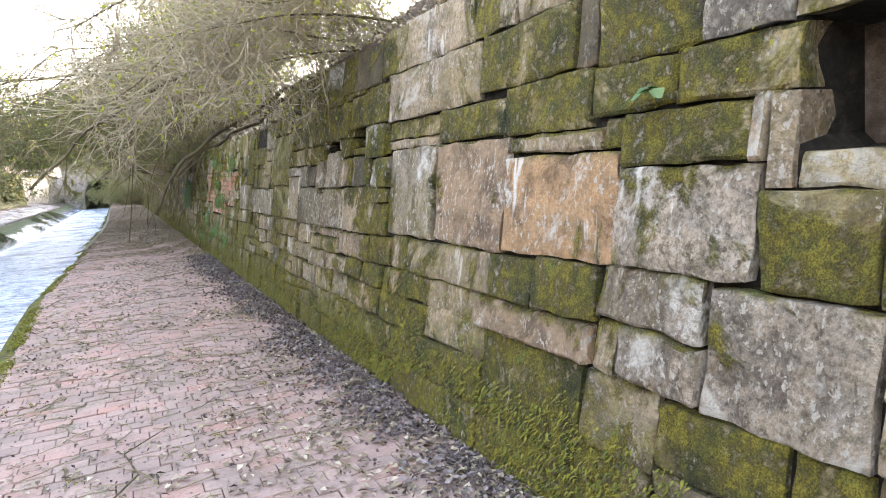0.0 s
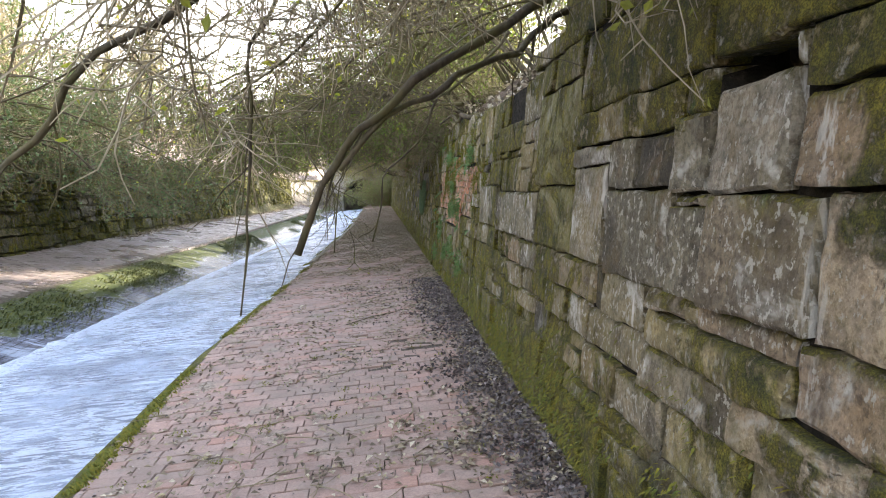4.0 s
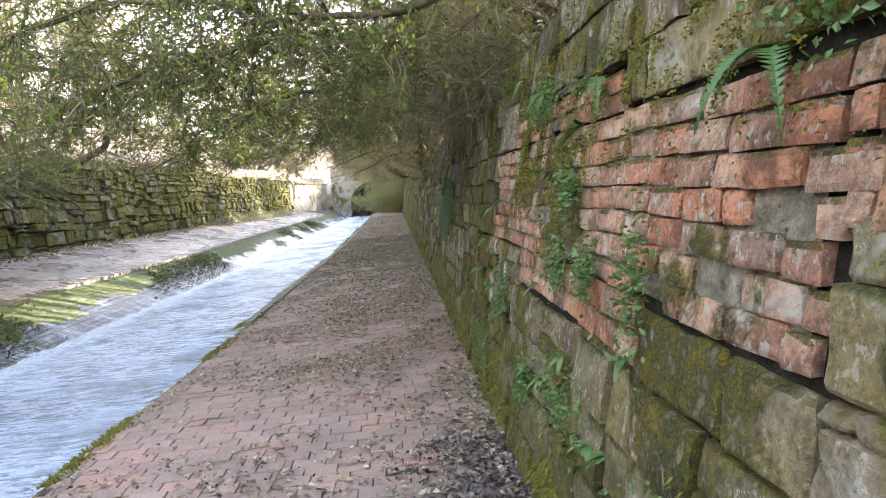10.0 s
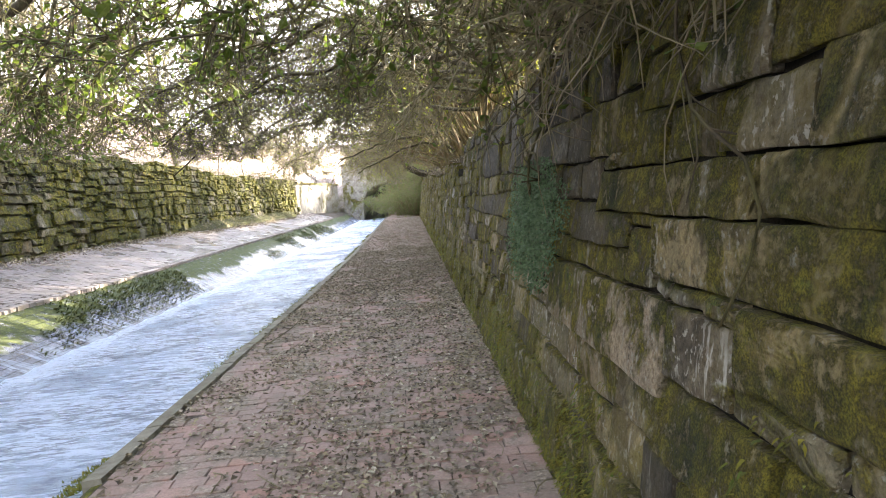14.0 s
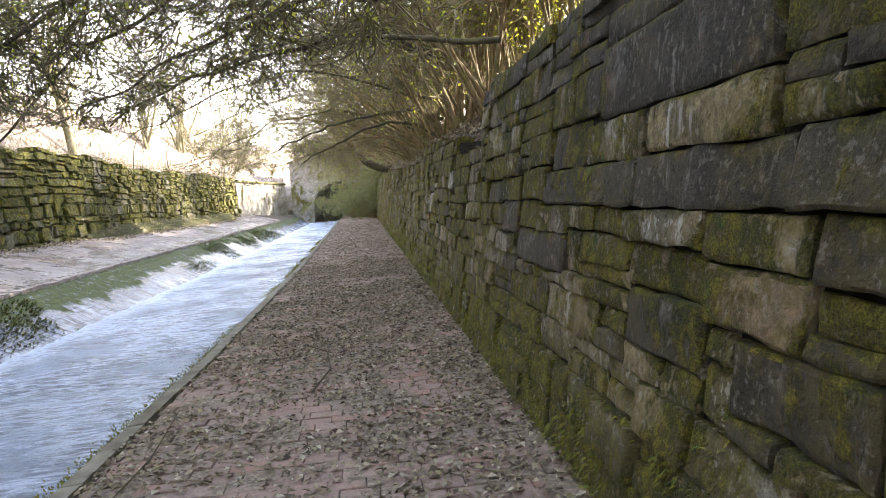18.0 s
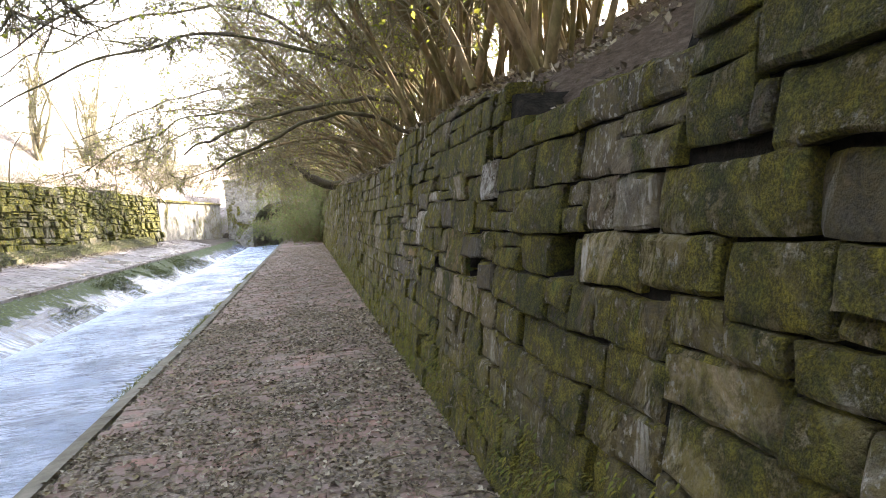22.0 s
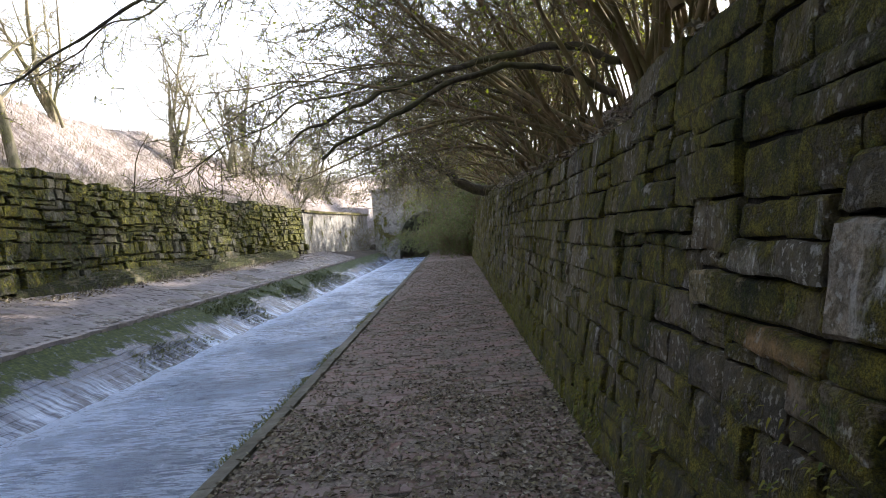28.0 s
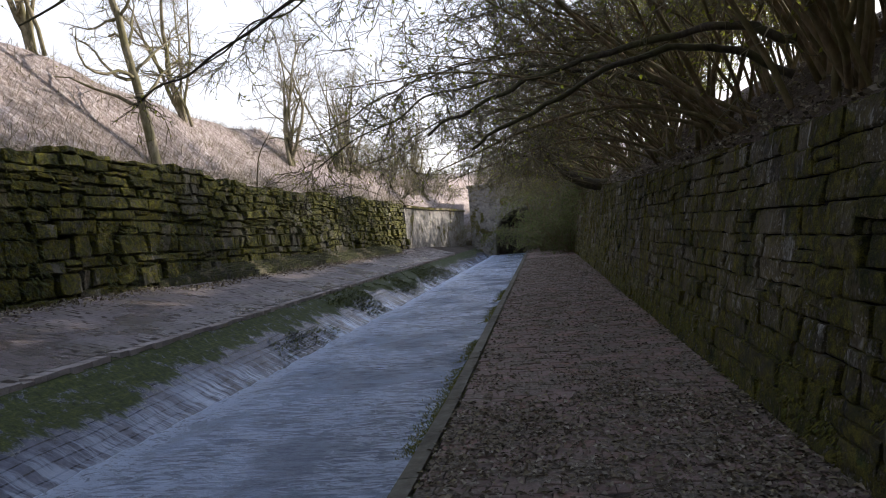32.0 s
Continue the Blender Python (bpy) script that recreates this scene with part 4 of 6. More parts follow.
def grow(seed, base, stems, crown, level2=9, level3=8, level4=3, leaves=2.0, leaf_size=0.035, pull=(0.0, -0.03, -0.05), spread=0.9, reach=0.36, thick=1.0, wander=0.15, foot=0.10):
    """Soups of stems, limbs, twigs and leaves. stems: direction, length and radius of each; crown: what share of a stem bears branches."""
    r = random.Random(seed)
    parts = [], [], Soup(), Soup()
    for d, length, rad in stems:
        p = Vector(base) + Vector((r.gauss(0, foot), r.gauss(0, foot * 1.5), 0))
        pts = shoot(r, p, Vector(d), length, 12, wander, pull[0])
        m = len(pts)
        if m < 4:
            continue
        s = Soup()
        tube(s, pts, [rad * (1 - 0.86 * i / 12) for i in range(m)], 7)
        parts[0].append(s)
        for _ in range(level2):
            i = min(m - 2, int(r.uniform(1 - crown, 1) * (m - 1)))
            axis = (pts[i + 1] - pts[i]).normalized()
            dirn = axis * r.uniform(0.4, 1.0) + Vector((r.gauss(0, spread), r.gauss(0, spread), r.gauss(0, spread * 0.7)))
            b = shoot(r, pts[i], dirn, length * reach * r.uniform(0.5, 1.25), 8, 0.26, pull[1])
            if len(b) < 3:
                continue
            br = max(0.004, rad * (1 - 0.86 * i / 12) * 0.5)
            s = Soup()
            tube(s, b, [br * (1 - 0.8 * q / 8) for q in range(len(b))], 5)
            parts[1].append(s)
            for _ in range(level3):
                j = min(len(b) - 2, int(r.uniform(0.15, 1) * (len(b) - 1)))
                ax = (b[j + 1] - b[j]).normalized()
                t = shoot(r, b[j], ax + Vector((r.gauss(0, .7), r.gauss(0, .7), r.gauss(0, .55))), r.uniform(0.35, 1.0), 5, 0.32, pull[2])
                if len(t) < 2:
                    continue
                tube(parts[2], t, [max(0.0016, 0.0058 * thick * (1 - 0.75 * q / 5)) for q in range(len(t))], 3)
                for _ in range(level4):
                    q = r.randrange(len(t) - 1)
                    w = shoot(r, t[q], (t[q + 1] - t[q]).normalized() + Vector((r.gauss(0, .8), r.gauss(0, .8), r.gauss(0, .6))), r.uniform(0.1, 0.38), 3, 0.22, pull[2])
                    if len(w) > 1:
                        tube(parts[2], w, [max(0.0011, 0.003 * thick * (1 - 0.7 * g / 3)) for g in range(len(w))], 3)
                    for _ in range(int(leaves) + (r.random() < leaves % 1)):
                        a = r.choice(w)
                        leaf(parts[3], a + Vector((r.gauss(0, .015), r.gauss(0, .015), r.gauss(0, .015))), Vector((0, 0, 0.2)), leaf_size * r.uniform(0.6, 1.3), r)
    return parts


def plant_tree(name, label, category, base, parts, bark, twig, foliage, group=""):
    root = thing(name, label, category, group, at=base)
    off = -Vector(base)
    for s in parts[0]:
        s.v = [tuple(Vector(v) + off) for v in s.v]
        part("trunk", s, bark, root, smooth=True)
    limbs = Soup()
    for k, s in enumerate(parts[1]):
        s.v = [tuple(Vector(v) + off) for v in s.v]
        if k < 6:
            part("limb", s, bark, root, smooth=True)
        else:
            limbs.add(s.v, s.f)
    for nm, s, m in (("limb", limbs, bark), ("twig_spray", parts[2], twig), ("foliage", parts[3], foliage)):
        if s.v:
            if s is not limbs:
                s.v = [tuple(Vector(v) + off) for v in s.v]
            part(nm, s, m, root, kind="stuff")
    return root


def on_bank(x, y):
    return (x, y, ground_z(x, y) - 0.06)


def fan(r, n, lean, up, length, rad, ys=0.5):
    """Directions for the many stems of a coppiced stool."""
    return [((lean[0] + r.gauss(0, 0.28), lean[1] + r.gauss(0, ys), up * r.uniform(0.6, 1.3)), length * r.uniform(0.6, 1.15), rad * r.uniform(0.55, 1.2)) for _ in range(n)]


def plant_copies(first, places, group_scale=(0.85, 1.2), seed=1, turn=25):
    """Copies of a tree, each turned and scaled a little."""
    r = random.Random(seed)
    for x, y in places:
        k = r.uniform(*group_scale)
        c = copy_thing(first, pose(x, y, ground_z(x, y) - 0.08, 0, 0, r.uniform(-turn, turn)))
        c.scale = (k, k, k * r.uniform(0.9, 1.12))


def build_near_trees():
    r = random.Random(41)
    # x, y, stems, lean, up, length, radius, leaves, foliage, twig, branches, twigs
    spec = [
        (2.75, 8.2, 6, (-0.7, -0.1), 0.6, 2.0, 0.013, 0.5, LEAF_SMALL, TWIG_PALE, 10, 10),
        (2.7, 6.6, 8, (-0.8, 0.1), 0.55, 2.6, 0.014, 0.7, LEAF_SMALL, TWIG_PALE, 14, 13),
        (3.1, 14.8, 7, (-0.65, 0.35), 1.35, 5.6, 0.034, 2.8, LEAF_DARK, TWIG_DARK, 12, 9),
        (3.2, 19.0, 7, (-0.6, 0.2), 1.5, 6.2, 0.034, 2.6, LEAF_DARK, TWIG_DARK, 12, 8),
        (2.9, 12.6, 6, (-0.75, 0.5), 1.1, 5.0, 0.034, 2.4, LEAF_DARK, TWIG_DARK, 13, 10),
        (2.8, 17.0, 7, (-0.75, 0.3), 1.1, 5.6, 0.036, 2.6, LEAF_DARK, TWIG_DARK, 13, 10),
        (2.75, 20.5, 6, (-0.8, 0.3), 1.0, 5.0, 0.036, 2.2, LEAF_DARK, TWIG_DARK, 12, 9),
        (3.0, 25.2, 7, (-0.5, 0.2), 1.5, 6.0, 0.036, 1.0, LEAF_SMALL, TWIG, 10, 8),
    ]
    for k, (x, y, n, lean, up, length, rad, lv, foliage, twig, b2, b3) in enumerate(spec):
        base = on_bank(x, y)
        pull = (-0.035, -0.02, -0.015) if y < 10 else (-0.010, -0.03, -0.05) if y < 16 else (-0.045, -0.035, -0.05) if y < 26 else (-0.03, -0.03, -0.03)
        p = grow(100 + k, base, fan(r, n, lean, up, length, rad), 0.72, b2, b3, 3, lv, 0.052 if foliage is LEAF_DARK else 0.05, pull)
        text = {LEAF_DARK: "leafy evergreen shrub with many stems arching over the channel"}.get(foliage, "bare many-stemmed hawthorn leaning out over the path from the wall top" if y < 15 else "many-stemmed coppice with sparse small leaves on the wall top")
        plant_tree("tree", text, "tree", base, p, BARK_PALE if twig is TWIG_PALE else BARK_DARK, twig, foliage, "trees on the near bank")
    # coppice stools, each built once and then set out along the bank
    kinds = [(16, (-0.30, 0.0), 1.5, 5.4, 1.2), (13, (-0.85, 0.1), 1.0, 7.0, 0.7), (10, (-0.12, 0.0), 1.8, 6.0, 4.5)]
    home = [(2.72, 31.1), (2.7, 39.2), (4.6, 36.4)]
    rows = [[(2.7, 33.7), (3.6, 34.9), (3.4, 38.4), (3.5, 48.0), (2.75, 36.3), (2.75, 41.2), (2.9, 46.2), (3.0, 52.4), (2.9, 59.0), (2.8, 67.0)], [(2.7, 43.6), (2.8, 49.2), (2.7, 55.6), (2.7, 63.0), (2.7, 71.0)],
            [(3.7, 30.2), (3.4, 32.6), (5.0, 29.0), (3.9, 27.4), (5.0, 32.6), (4.4, 40.4), (5.2, 44.4), (4.8, 50.0), (4.2, 33.6), (4.0, 38.2), (4.1, 42.6), (5.6, 38.6), (5.8, 34.8), (6.2, 46.6), (4.0, 47.4), (4.2, 53.4), (5.8, 54.0), (5.6, 30.4), (7.0, 35.6), (7.4, 41.6), (6.6, 29.0), (5.0, 57.0), (5.2, 65.0), (8.4, 47.0), (6.6, 22.0)]]
    for k, (n, lean, up, length, lv) in enumerate(kinds):
        base = on_bank(*home[k])
        p = grow(120 + k, base, fan(r, n, lean, up, length, 0.040, 0.36), 0.70, (7, 11, 7)[k], (6, 8, 6)[k], 3, lv, 0.06, (-0.012, -0.02, -0.04), 0.75, 0.34, 1.7, 0.085, 0.17)
        first = plant_tree("tree", "many-stemmed coppice of slender olive-brown poles leaning over the water" if k < 2 else "leafing many-stemmed coppice higher on the wooded bank", "tree", base, p, BARK_POLE, TWIG, LEAF_SMALL, "trees on the near bank")
        plant_copies(first, rows[k], seed=k)
    # low brush along the wall top
    base = on_bank(2.5, 18.2)
    p = grow(170, base, fan(r, 16, (-0.45, 0.1), 0.9, 1.7, 0.012, 0.7), 0.9, 7, 6, 3, 1.0, 0.035, (-0.03, -0.04, -0.05), 0.7, 0.5)
    first = plant_tree("brush", "low tangled brush of thin twigs along the wall top", "brush", base, p, BARK_DARK, TWIG, LEAF_DARK, "brush on the wall top")
    plant_copies(first, [(2.5, 19.6), (2.5, 21.2), (3.2, 20.4), (3.3, 17.6)], (0.85, 1.25), 5, 40)
    # rounded leafy bushes in front of the bridge
    base = (1.5, 66.0, 0.0)
    p = grow(150, base, fan(r, 10, (-0.5, 0.0), 0.9, 3.8, 0.035, 0.6), 0.85, 8, 6, 2, 2.6, 0.11, (-0.04, -0.04, -0.05))
    first = plant_tree("bush", "rounded leafy bush drooping over the path's far end", "bush", base, p, BARK_POLE, TWIG, LEAF_BUSH, "bushes by the bridge")
    for x, y, k in ((1.1, 70.5, 1.1), (1.6, 74.5, 1.25), (0.4, 76.5, 1.0), (2.4, 61.0, 0.9), (1.0, 79.5, 1.3), (2.8, 79.0, 1.5), (2.6, 70.0, 1.4), (2.8, 74.6, 1.5), (2.3, 79.6, 1.7), (0.2, 71.5, 1.15), (0.2, 75.5, 1.3), (0.3, 79.8, 1.35)):
        copy_thing(first, pose(x, y, 0.0 if x < 1.9 else 2.0, 0, 0, k * 40)).scale = (k, k, k)


build_near_trees()


def build_far_trees():
    r = random.Random(43)
    homes = [(-9.2, 54.7, 5, 6.5), (-10.3, 49.4, 4, 6.0), (-8.5, FAR_TRUNK_Y, 1, 6.8)]
    places = [[(-9.6, 36.0), (-9.4, 61.5), (-8.9, 31.0), (-10.6, 68.0), (-10.4, 17.5), (-13.0, 32.0), (-8.7, 77.0)], [(-10.7, 43.9), (-10.0, 39.5), (-10.2, 27.0), (-9.6, 22.0), (-13.5, 24.0), (-9.4, 73.0)], []]
    for k, (x, y, n, h) in enumerate(homes):
        base = (x, y, ground_z(x, y) - 0.08)
        st = [((0.03, 0.02, 1), h * 1.15, 0.12)] if n == 1 else fan(r, n + 1, (0.1, 0.0), 1.6, h, 0.085, 0.26)
        p = grow(300 + k, base, st, 0.8, 12 if n > 1 else 22, 9, 3, 0.3, 0.05, (0.02, 0.01, -0.01), 0.65, 0.34 if n > 1 else 0.26, 1.5)
        first = plant_tree("tree", "bare sunlit winter tree with one straight trunk above the far wall" if n == 1 else "bare sunlit many-stemmed tree on the grassy bank", "tree", base, p, BARK_PALE, TWIG_PALE, LEAF_SMALL, "trees on the far bank")
        plant_copies(first, places[k], (0.8, 1.25), 10 + k, 180)
    # straw-coloured scrub on the far bank near the bridge and beyond it
    base = (-9.5, 66.5, ground_z(-9.5, 66.5) - 0.1)
    p = grow(370, base, fan(r, 10, (0.25, 0.0), 1.0, 2.8, 0.02, 0.7), 0.9, 8, 6, 2, 0.5, 0.05, (-0.02, -0.02, -0.02))
    first = plant_tree("scrub_bush", "straw-coloured leafless scrub in the sun", "bush", base, p, BARK_PALE, TWIG_PALE, LEAF_SMALL, "scrub on the far bank")
    plant_copies(first, [(-8.6, 70), (-8.2, 73.5), (-7.4, 76.5), (-6.8, 79.0), (-9.8, 74), (-10.5, 78), (-9.0, 63.5), (-7.9, 68.5), (-8.4, 80.5), (-12.0, 30.0), (-12.5, 27.0), (-11.5, 21.0), (-12.8, 35.0), (-9.0, 87.0), (-11.0, 85.0), (-7.5, 84.5), (-8.2, 90.0), (-6.9, 80.6), (-7.1, 77.6), (-5.6, 99.5), (-2.6, 100.5), (0.5, 99.5), (3.0, 100.5)], (0.8, 1.4), 4, 180)
    for x, y, k in ((-5.0, 83.2, 1.0), (-3.6, 84.0, 1.2), (-2.2, 83.4, 1.1), (-0.8, 84.2, 1.25), (0.8, 83.5, 1.2), (2.4, 84.4, 1.3), (4.2, 83.8, 1.3), (-4.4, 87.0, 1.4), (-1.6, 88.0, 1.5), (1.6, 88.0, 1.5)):
        copy_thing(first, pose(x, y, 5.04, 0, 0, 70 * x)).scale = (k, k, k)
    # evergreen boughs that hang over the far wall
    base = (-8.6, 20.5, ground_z(-8.6, 20.5) - 0.08)
    p = grow(340, base, fan(r, 10, (0.95, 0.05), 0.45, 4.6, 0.045, 0.5), 0.78, 10, 8, 3, 4.5, 0.065, (-0.02, -0.04, -0.05))
    first = plant_tree("shrub", "drooping grey-green leafy shrub hanging over the far wall", "shrub", base, p, BARK_DARK, TWIG, LEAF_GREY, "shrubs on the far bank")
    plant_copies(first, [(-8.9, 24.2), (-8.4, 17.0)], (0.9, 1.05), 7, 15)
    # two thin saplings at the wall's edge
    for k, (x, y, h) in enumerate(((-8.05, SAPLING_Y, 2.6), (-8.05, SAPLING_Y + 5.0, 2.2))):
        base = (x, y, LEFT_TOP - 0.1)
        p = grow(360 + k, base, [((0.02, 0.0, 1), h, 0.022)], 0.7, 6, 3, 1, 0.1, 0.04, (0.01, 0.0, 0.0), 0.6, 0.25)
        plant_tree("sapling", "thin bare sapling on the far wall's top", "sapling", base, p, BARK_DARK, TWIG, LEAF_SMALL, "saplings")


build_far_trees()


def bough(name, label, pts, r0, r1, seed, twigs, leaves=0.0, spray=0, foliage=None, pale=False):
    """A hanging bough through a few points, knobbly and mossy, with side twigs and, if wanted, sprays of fine branches."""
    r = random.Random(seed)
    fine, kink = [], 0.008 if spray else 0.034
    for a, b in zip(pts, pts[1:]):
        a, b = Vector(a), Vector(b)
        m = max(2, int((b - a).length / 0.12))
        fine += [a.lerp(b, i / m) + Vector((r.gauss(0, kink), r.gauss(0, kink), r.gauss(0, kink))) for i in range(m)]
    if spray:
        run, turn = 0.0, r.uniform(0, 90)
        for i in range(1, len(fine)):
            run += 0.12
            away = min(1.0, i / 9) * 0.20
            fine[i] = fine[i] + Vector((noise.noise((run * 0.9, turn, 0)), noise.noise((run * 0.9, turn, 5)), noise.noise((run * 1.1, turn, 9)))) * away
    for _ in range(2 if spray else 1):
        fine = [fine[0]] + [(fine[i - 1] + fine[i] * 2 + fine[i + 1]) / 4 for i in range(1, len(fine) - 1)] + [fine[-1]]
    fine.append(fine[-1] + (fine[-1] - fine[-2]))
    root = thing(name, label, "branch", "hanging branches", at=pts[0])
    off = -Vector(pts[0])
    s, t, lv = Soup(), Soup(), Soup()
    n = len(fine)
    tube(s, [p + off for p in fine], [(r0 + (r1 - r0) * i / n) * r.uniform(0.88, 1.18) for i in range(n)], 7)
    part("limb", s, BARK_DARK, root, smooth=True)

    def bear(w, size):
        tube(t, [p + off for p in w], [max(0.002, size * (1 - 0.7 * g / len(w))) for g in range(len(w))], 4 if size > 0.004 else 3)
        for _ in range(int(leaves) + (r.random() < leaves % 1)):
            leaf(lv, r.choice(w) + off, Vector((0, 0, 0.1)), r.uniform(0.025, 0.055) * (1.4 if leaves > 2 else 0.6 if fine[0].y < 12 else 1.0), r)

    for _ in range(twigs):
        i = r.randrange(n // 4, n - 1)
        w = shoot(r, fine[i], (fine[i + 1] - fine[i]).normalized() + Vector((r.gauss(0, .6), r.gauss(0, .6), r.gauss(0, .5))), r.uniform(0.15, 0.6), 5, 0.2, -0.08)
        if len(w) > 1:
            bear(w, 0.005)
    for _ in range(spray):
        i = r.randrange(n // 5, n - 1)
        side = shoot(r, fine[i], (fine[i + 1] - fine[i]).normalized() * 0.7 + Vector((r.gauss(-0.2, .6), r.gauss(0, .7), r.gauss(-0.1, .5))), r.uniform(0.7, 2.0) * (0.7 if pale else 1.0), 9, 0.26 if pale else 0.25, -0.02 if pale else -0.04)
        if len(side) < 3:
            continue
        bear(side, max(0.006, r0 * 0.22))
        for _ in range(9):
            j = r.randrange(1, len(side) - 1) if len(side) > 2 else 0
            w = shoot(r, side[j], (side[j + 1] - side[j]).normalized() + Vector((r.gauss(0, .7), r.gauss(0, .7), r.gauss(0, .5))), r.uniform(0.25, 0.8), 5, 0.32, -0.01 if pale else -0.05)
            if len(w) < 2:
                continue
            bear(w, 0.0052 if fine[0].y < 14 else 0.007)
            for _ in range(3):
                q = r.randrange(len(w) - 1)
                x = shoot(r, w[q], (w[q + 1] - w[q]).normalized() + Vector((r.gauss(0, .8), r.gauss(0, .8), r.gauss(0, .6))), r.uniform(0.1, 0.35), 3, 0.2, -0.04)
                if len(x) > 1:
                    bear(x, 0.0036 if fine[0].y < 14 else 0.005)
    if t.v:
        part("twig_spray", t, TWIG_PALE if pale else TWIG_DARK if leaves > 0.6 else TWIG if spray else BARK_DARK, root, kind="stuff")
    if lv.v:
        part("foliage", lv, foliage or LEAF_SMALL, root, kind="stuff")
    return root


bough("bough", "thick mossy broken branch hanging down over the path", [(2.4, 8.6, 2.9), (1.45, 7.8, 2.36), (0.95, 7.6, 2.10), (0.57, 7.6, 1.80), (0.50, 7.6, 1.64), (0.39, 7.6, 1.35)], 0.030, 0.016, 1, 18)
bough("bough", "mossy branch running beside the broken one", [(2.4, 8.9, 2.8), (1.5, 8.0, 2.28), (1.05, 7.64, 2.06), (0.71, 7.64, 1.85), (0.55, 7.63, 1.66)], 0.024, 0.012, 2, 16)
bough("bough", "long mossy branch reaching down towards the channel", [(2.2, 8.6, 3.2), (0.8, 7.3, 2.75), (-0.1, 6.9, 2.2), (-0.75, 6.9, 1.55)], 0.024, 0.011, 3, 14)
bough("bough", "thin twig hanging low beside the channel", [(0.30, 7.9, 2.6), (0.14, 7.62, 2.22), (0.10, 7.6, 1.65), (0.115, 7.6, 1.31), (0.04, 7.6, 1.10)], 0.011, 0.004, 4, 4)
bough("bough", "thin bare branch hanging over the path", [(2.1, 10.6, 2.9), (1.24, 10.25, 2.23), (0.96, 10.2, 1.87), (0.78, 10.2, 1.67), (0.61, 10.2, 1.19)], 0.016, 0.006, 5, 10)
bough("bough", "thin bare branch drooping over the channel edge", [(1.9, 10.9, 3.1), (0.71, 10.3, 2.26), (0.38, 10.2, 1.62), (0.32, 10.2, 1.14)], 0.012, 0.005, 6, 9)
bough("bough", "thin forked twig drooping over the channel edge", [(1.2, 10.6, 3.0), (0.18, 10.2, 2.3), (0.12, 10.2, 1.9), (0.35, 10.2, 1.55), (0.31, 10.2, 1.22)], 0.010, 0.004, 7, 8)
bough("bough", "pale bare twig trailing down the wall", [(2.1, 18.1, 2.6), (1.95, 18.28, 2.37), (1.90, 18.7, 2.07), (1.86, 18.76, 1.82), (1.82, 18.26, 1.57), (1.77, 18.2, 1.32), (1.72, 18.25, 1.0)], 0.008, 0.004, 8, 4)
bough("bough", "forked pale branch hanging in front of the ivy", [(2.05, 21.0, 2.6), (1.88, 21.0, 1.95), (1.80, 21.06, 1.68), (1.77, 20.93, 1.47), (1.76, 20.70, 1.42)], 0.013, 0.007, 15, 5)
bough("bough", "thin pale arm of the hanging branch", [(1.82, 20.98, 1.80), (1.80, 20.8, 1.66), (1.78, 20.56, 1.53), (1.76, 20.3, 1.46)], 0.009, 0.004, 16, 4)
bough("bough", "splintered reddish branch lying over the wall top", [(2.3, 13.0, 2.45), (2.0, 13.3, 2.42), (1.93, 14.0, 2.50), (1.9, 14.9, 2.62)], 0.035, 0.012, 17, 6)
bough("bough", "long curved limb arching out from the wall top", [(2.72, 37.5, 2.7), (2.2, 37.5, 3.06), (1.6, 37.5, 3.15), (1.0, 37.5, 3.05), (0.3, 37.6, 2.75), (-0.7, 37.9, 2.35)], 0.045, 0.016, 9, 30)
bough("bough", "forked limb arching out over the water", [(2.9, 37.9, 3.2), (2.2, 38.2, 3.5), (1.2, 38.6, 3.5), (0.2, 39.0, 3.35), (-1.4, 39.6, 2.9)], 0.05, 0.018, 10, 34)
bough("bough", "dark leaning trunk growing out of the wall top", [(2.3, 52.0, 2.62), (1.75, 52.0, 2.66), (1.1, 52.0, 2.95), (0.6, 52.0, 3.5), (0.2, 52.0, 4.2), (-0.4, 52.0, 5.3)], 0.20, 0.05, 11, 40)
for tip, seed in (((-2.3, 52.0, 4.7), 12), ((0.9, 51.4, 5.2), 13), ((-1.0, 51.0, 5.6), 14)):
    bough("bough", "sunlit limb rising from the leaning trunk", [(0.75, 52.0, 3.3), (0.75 * 0.5 + tip[0] * 0.5, 51.8, 3.9), tip], 0.07, 0.02, seed, 40, 0.3, 6, LEAF_SMALL)


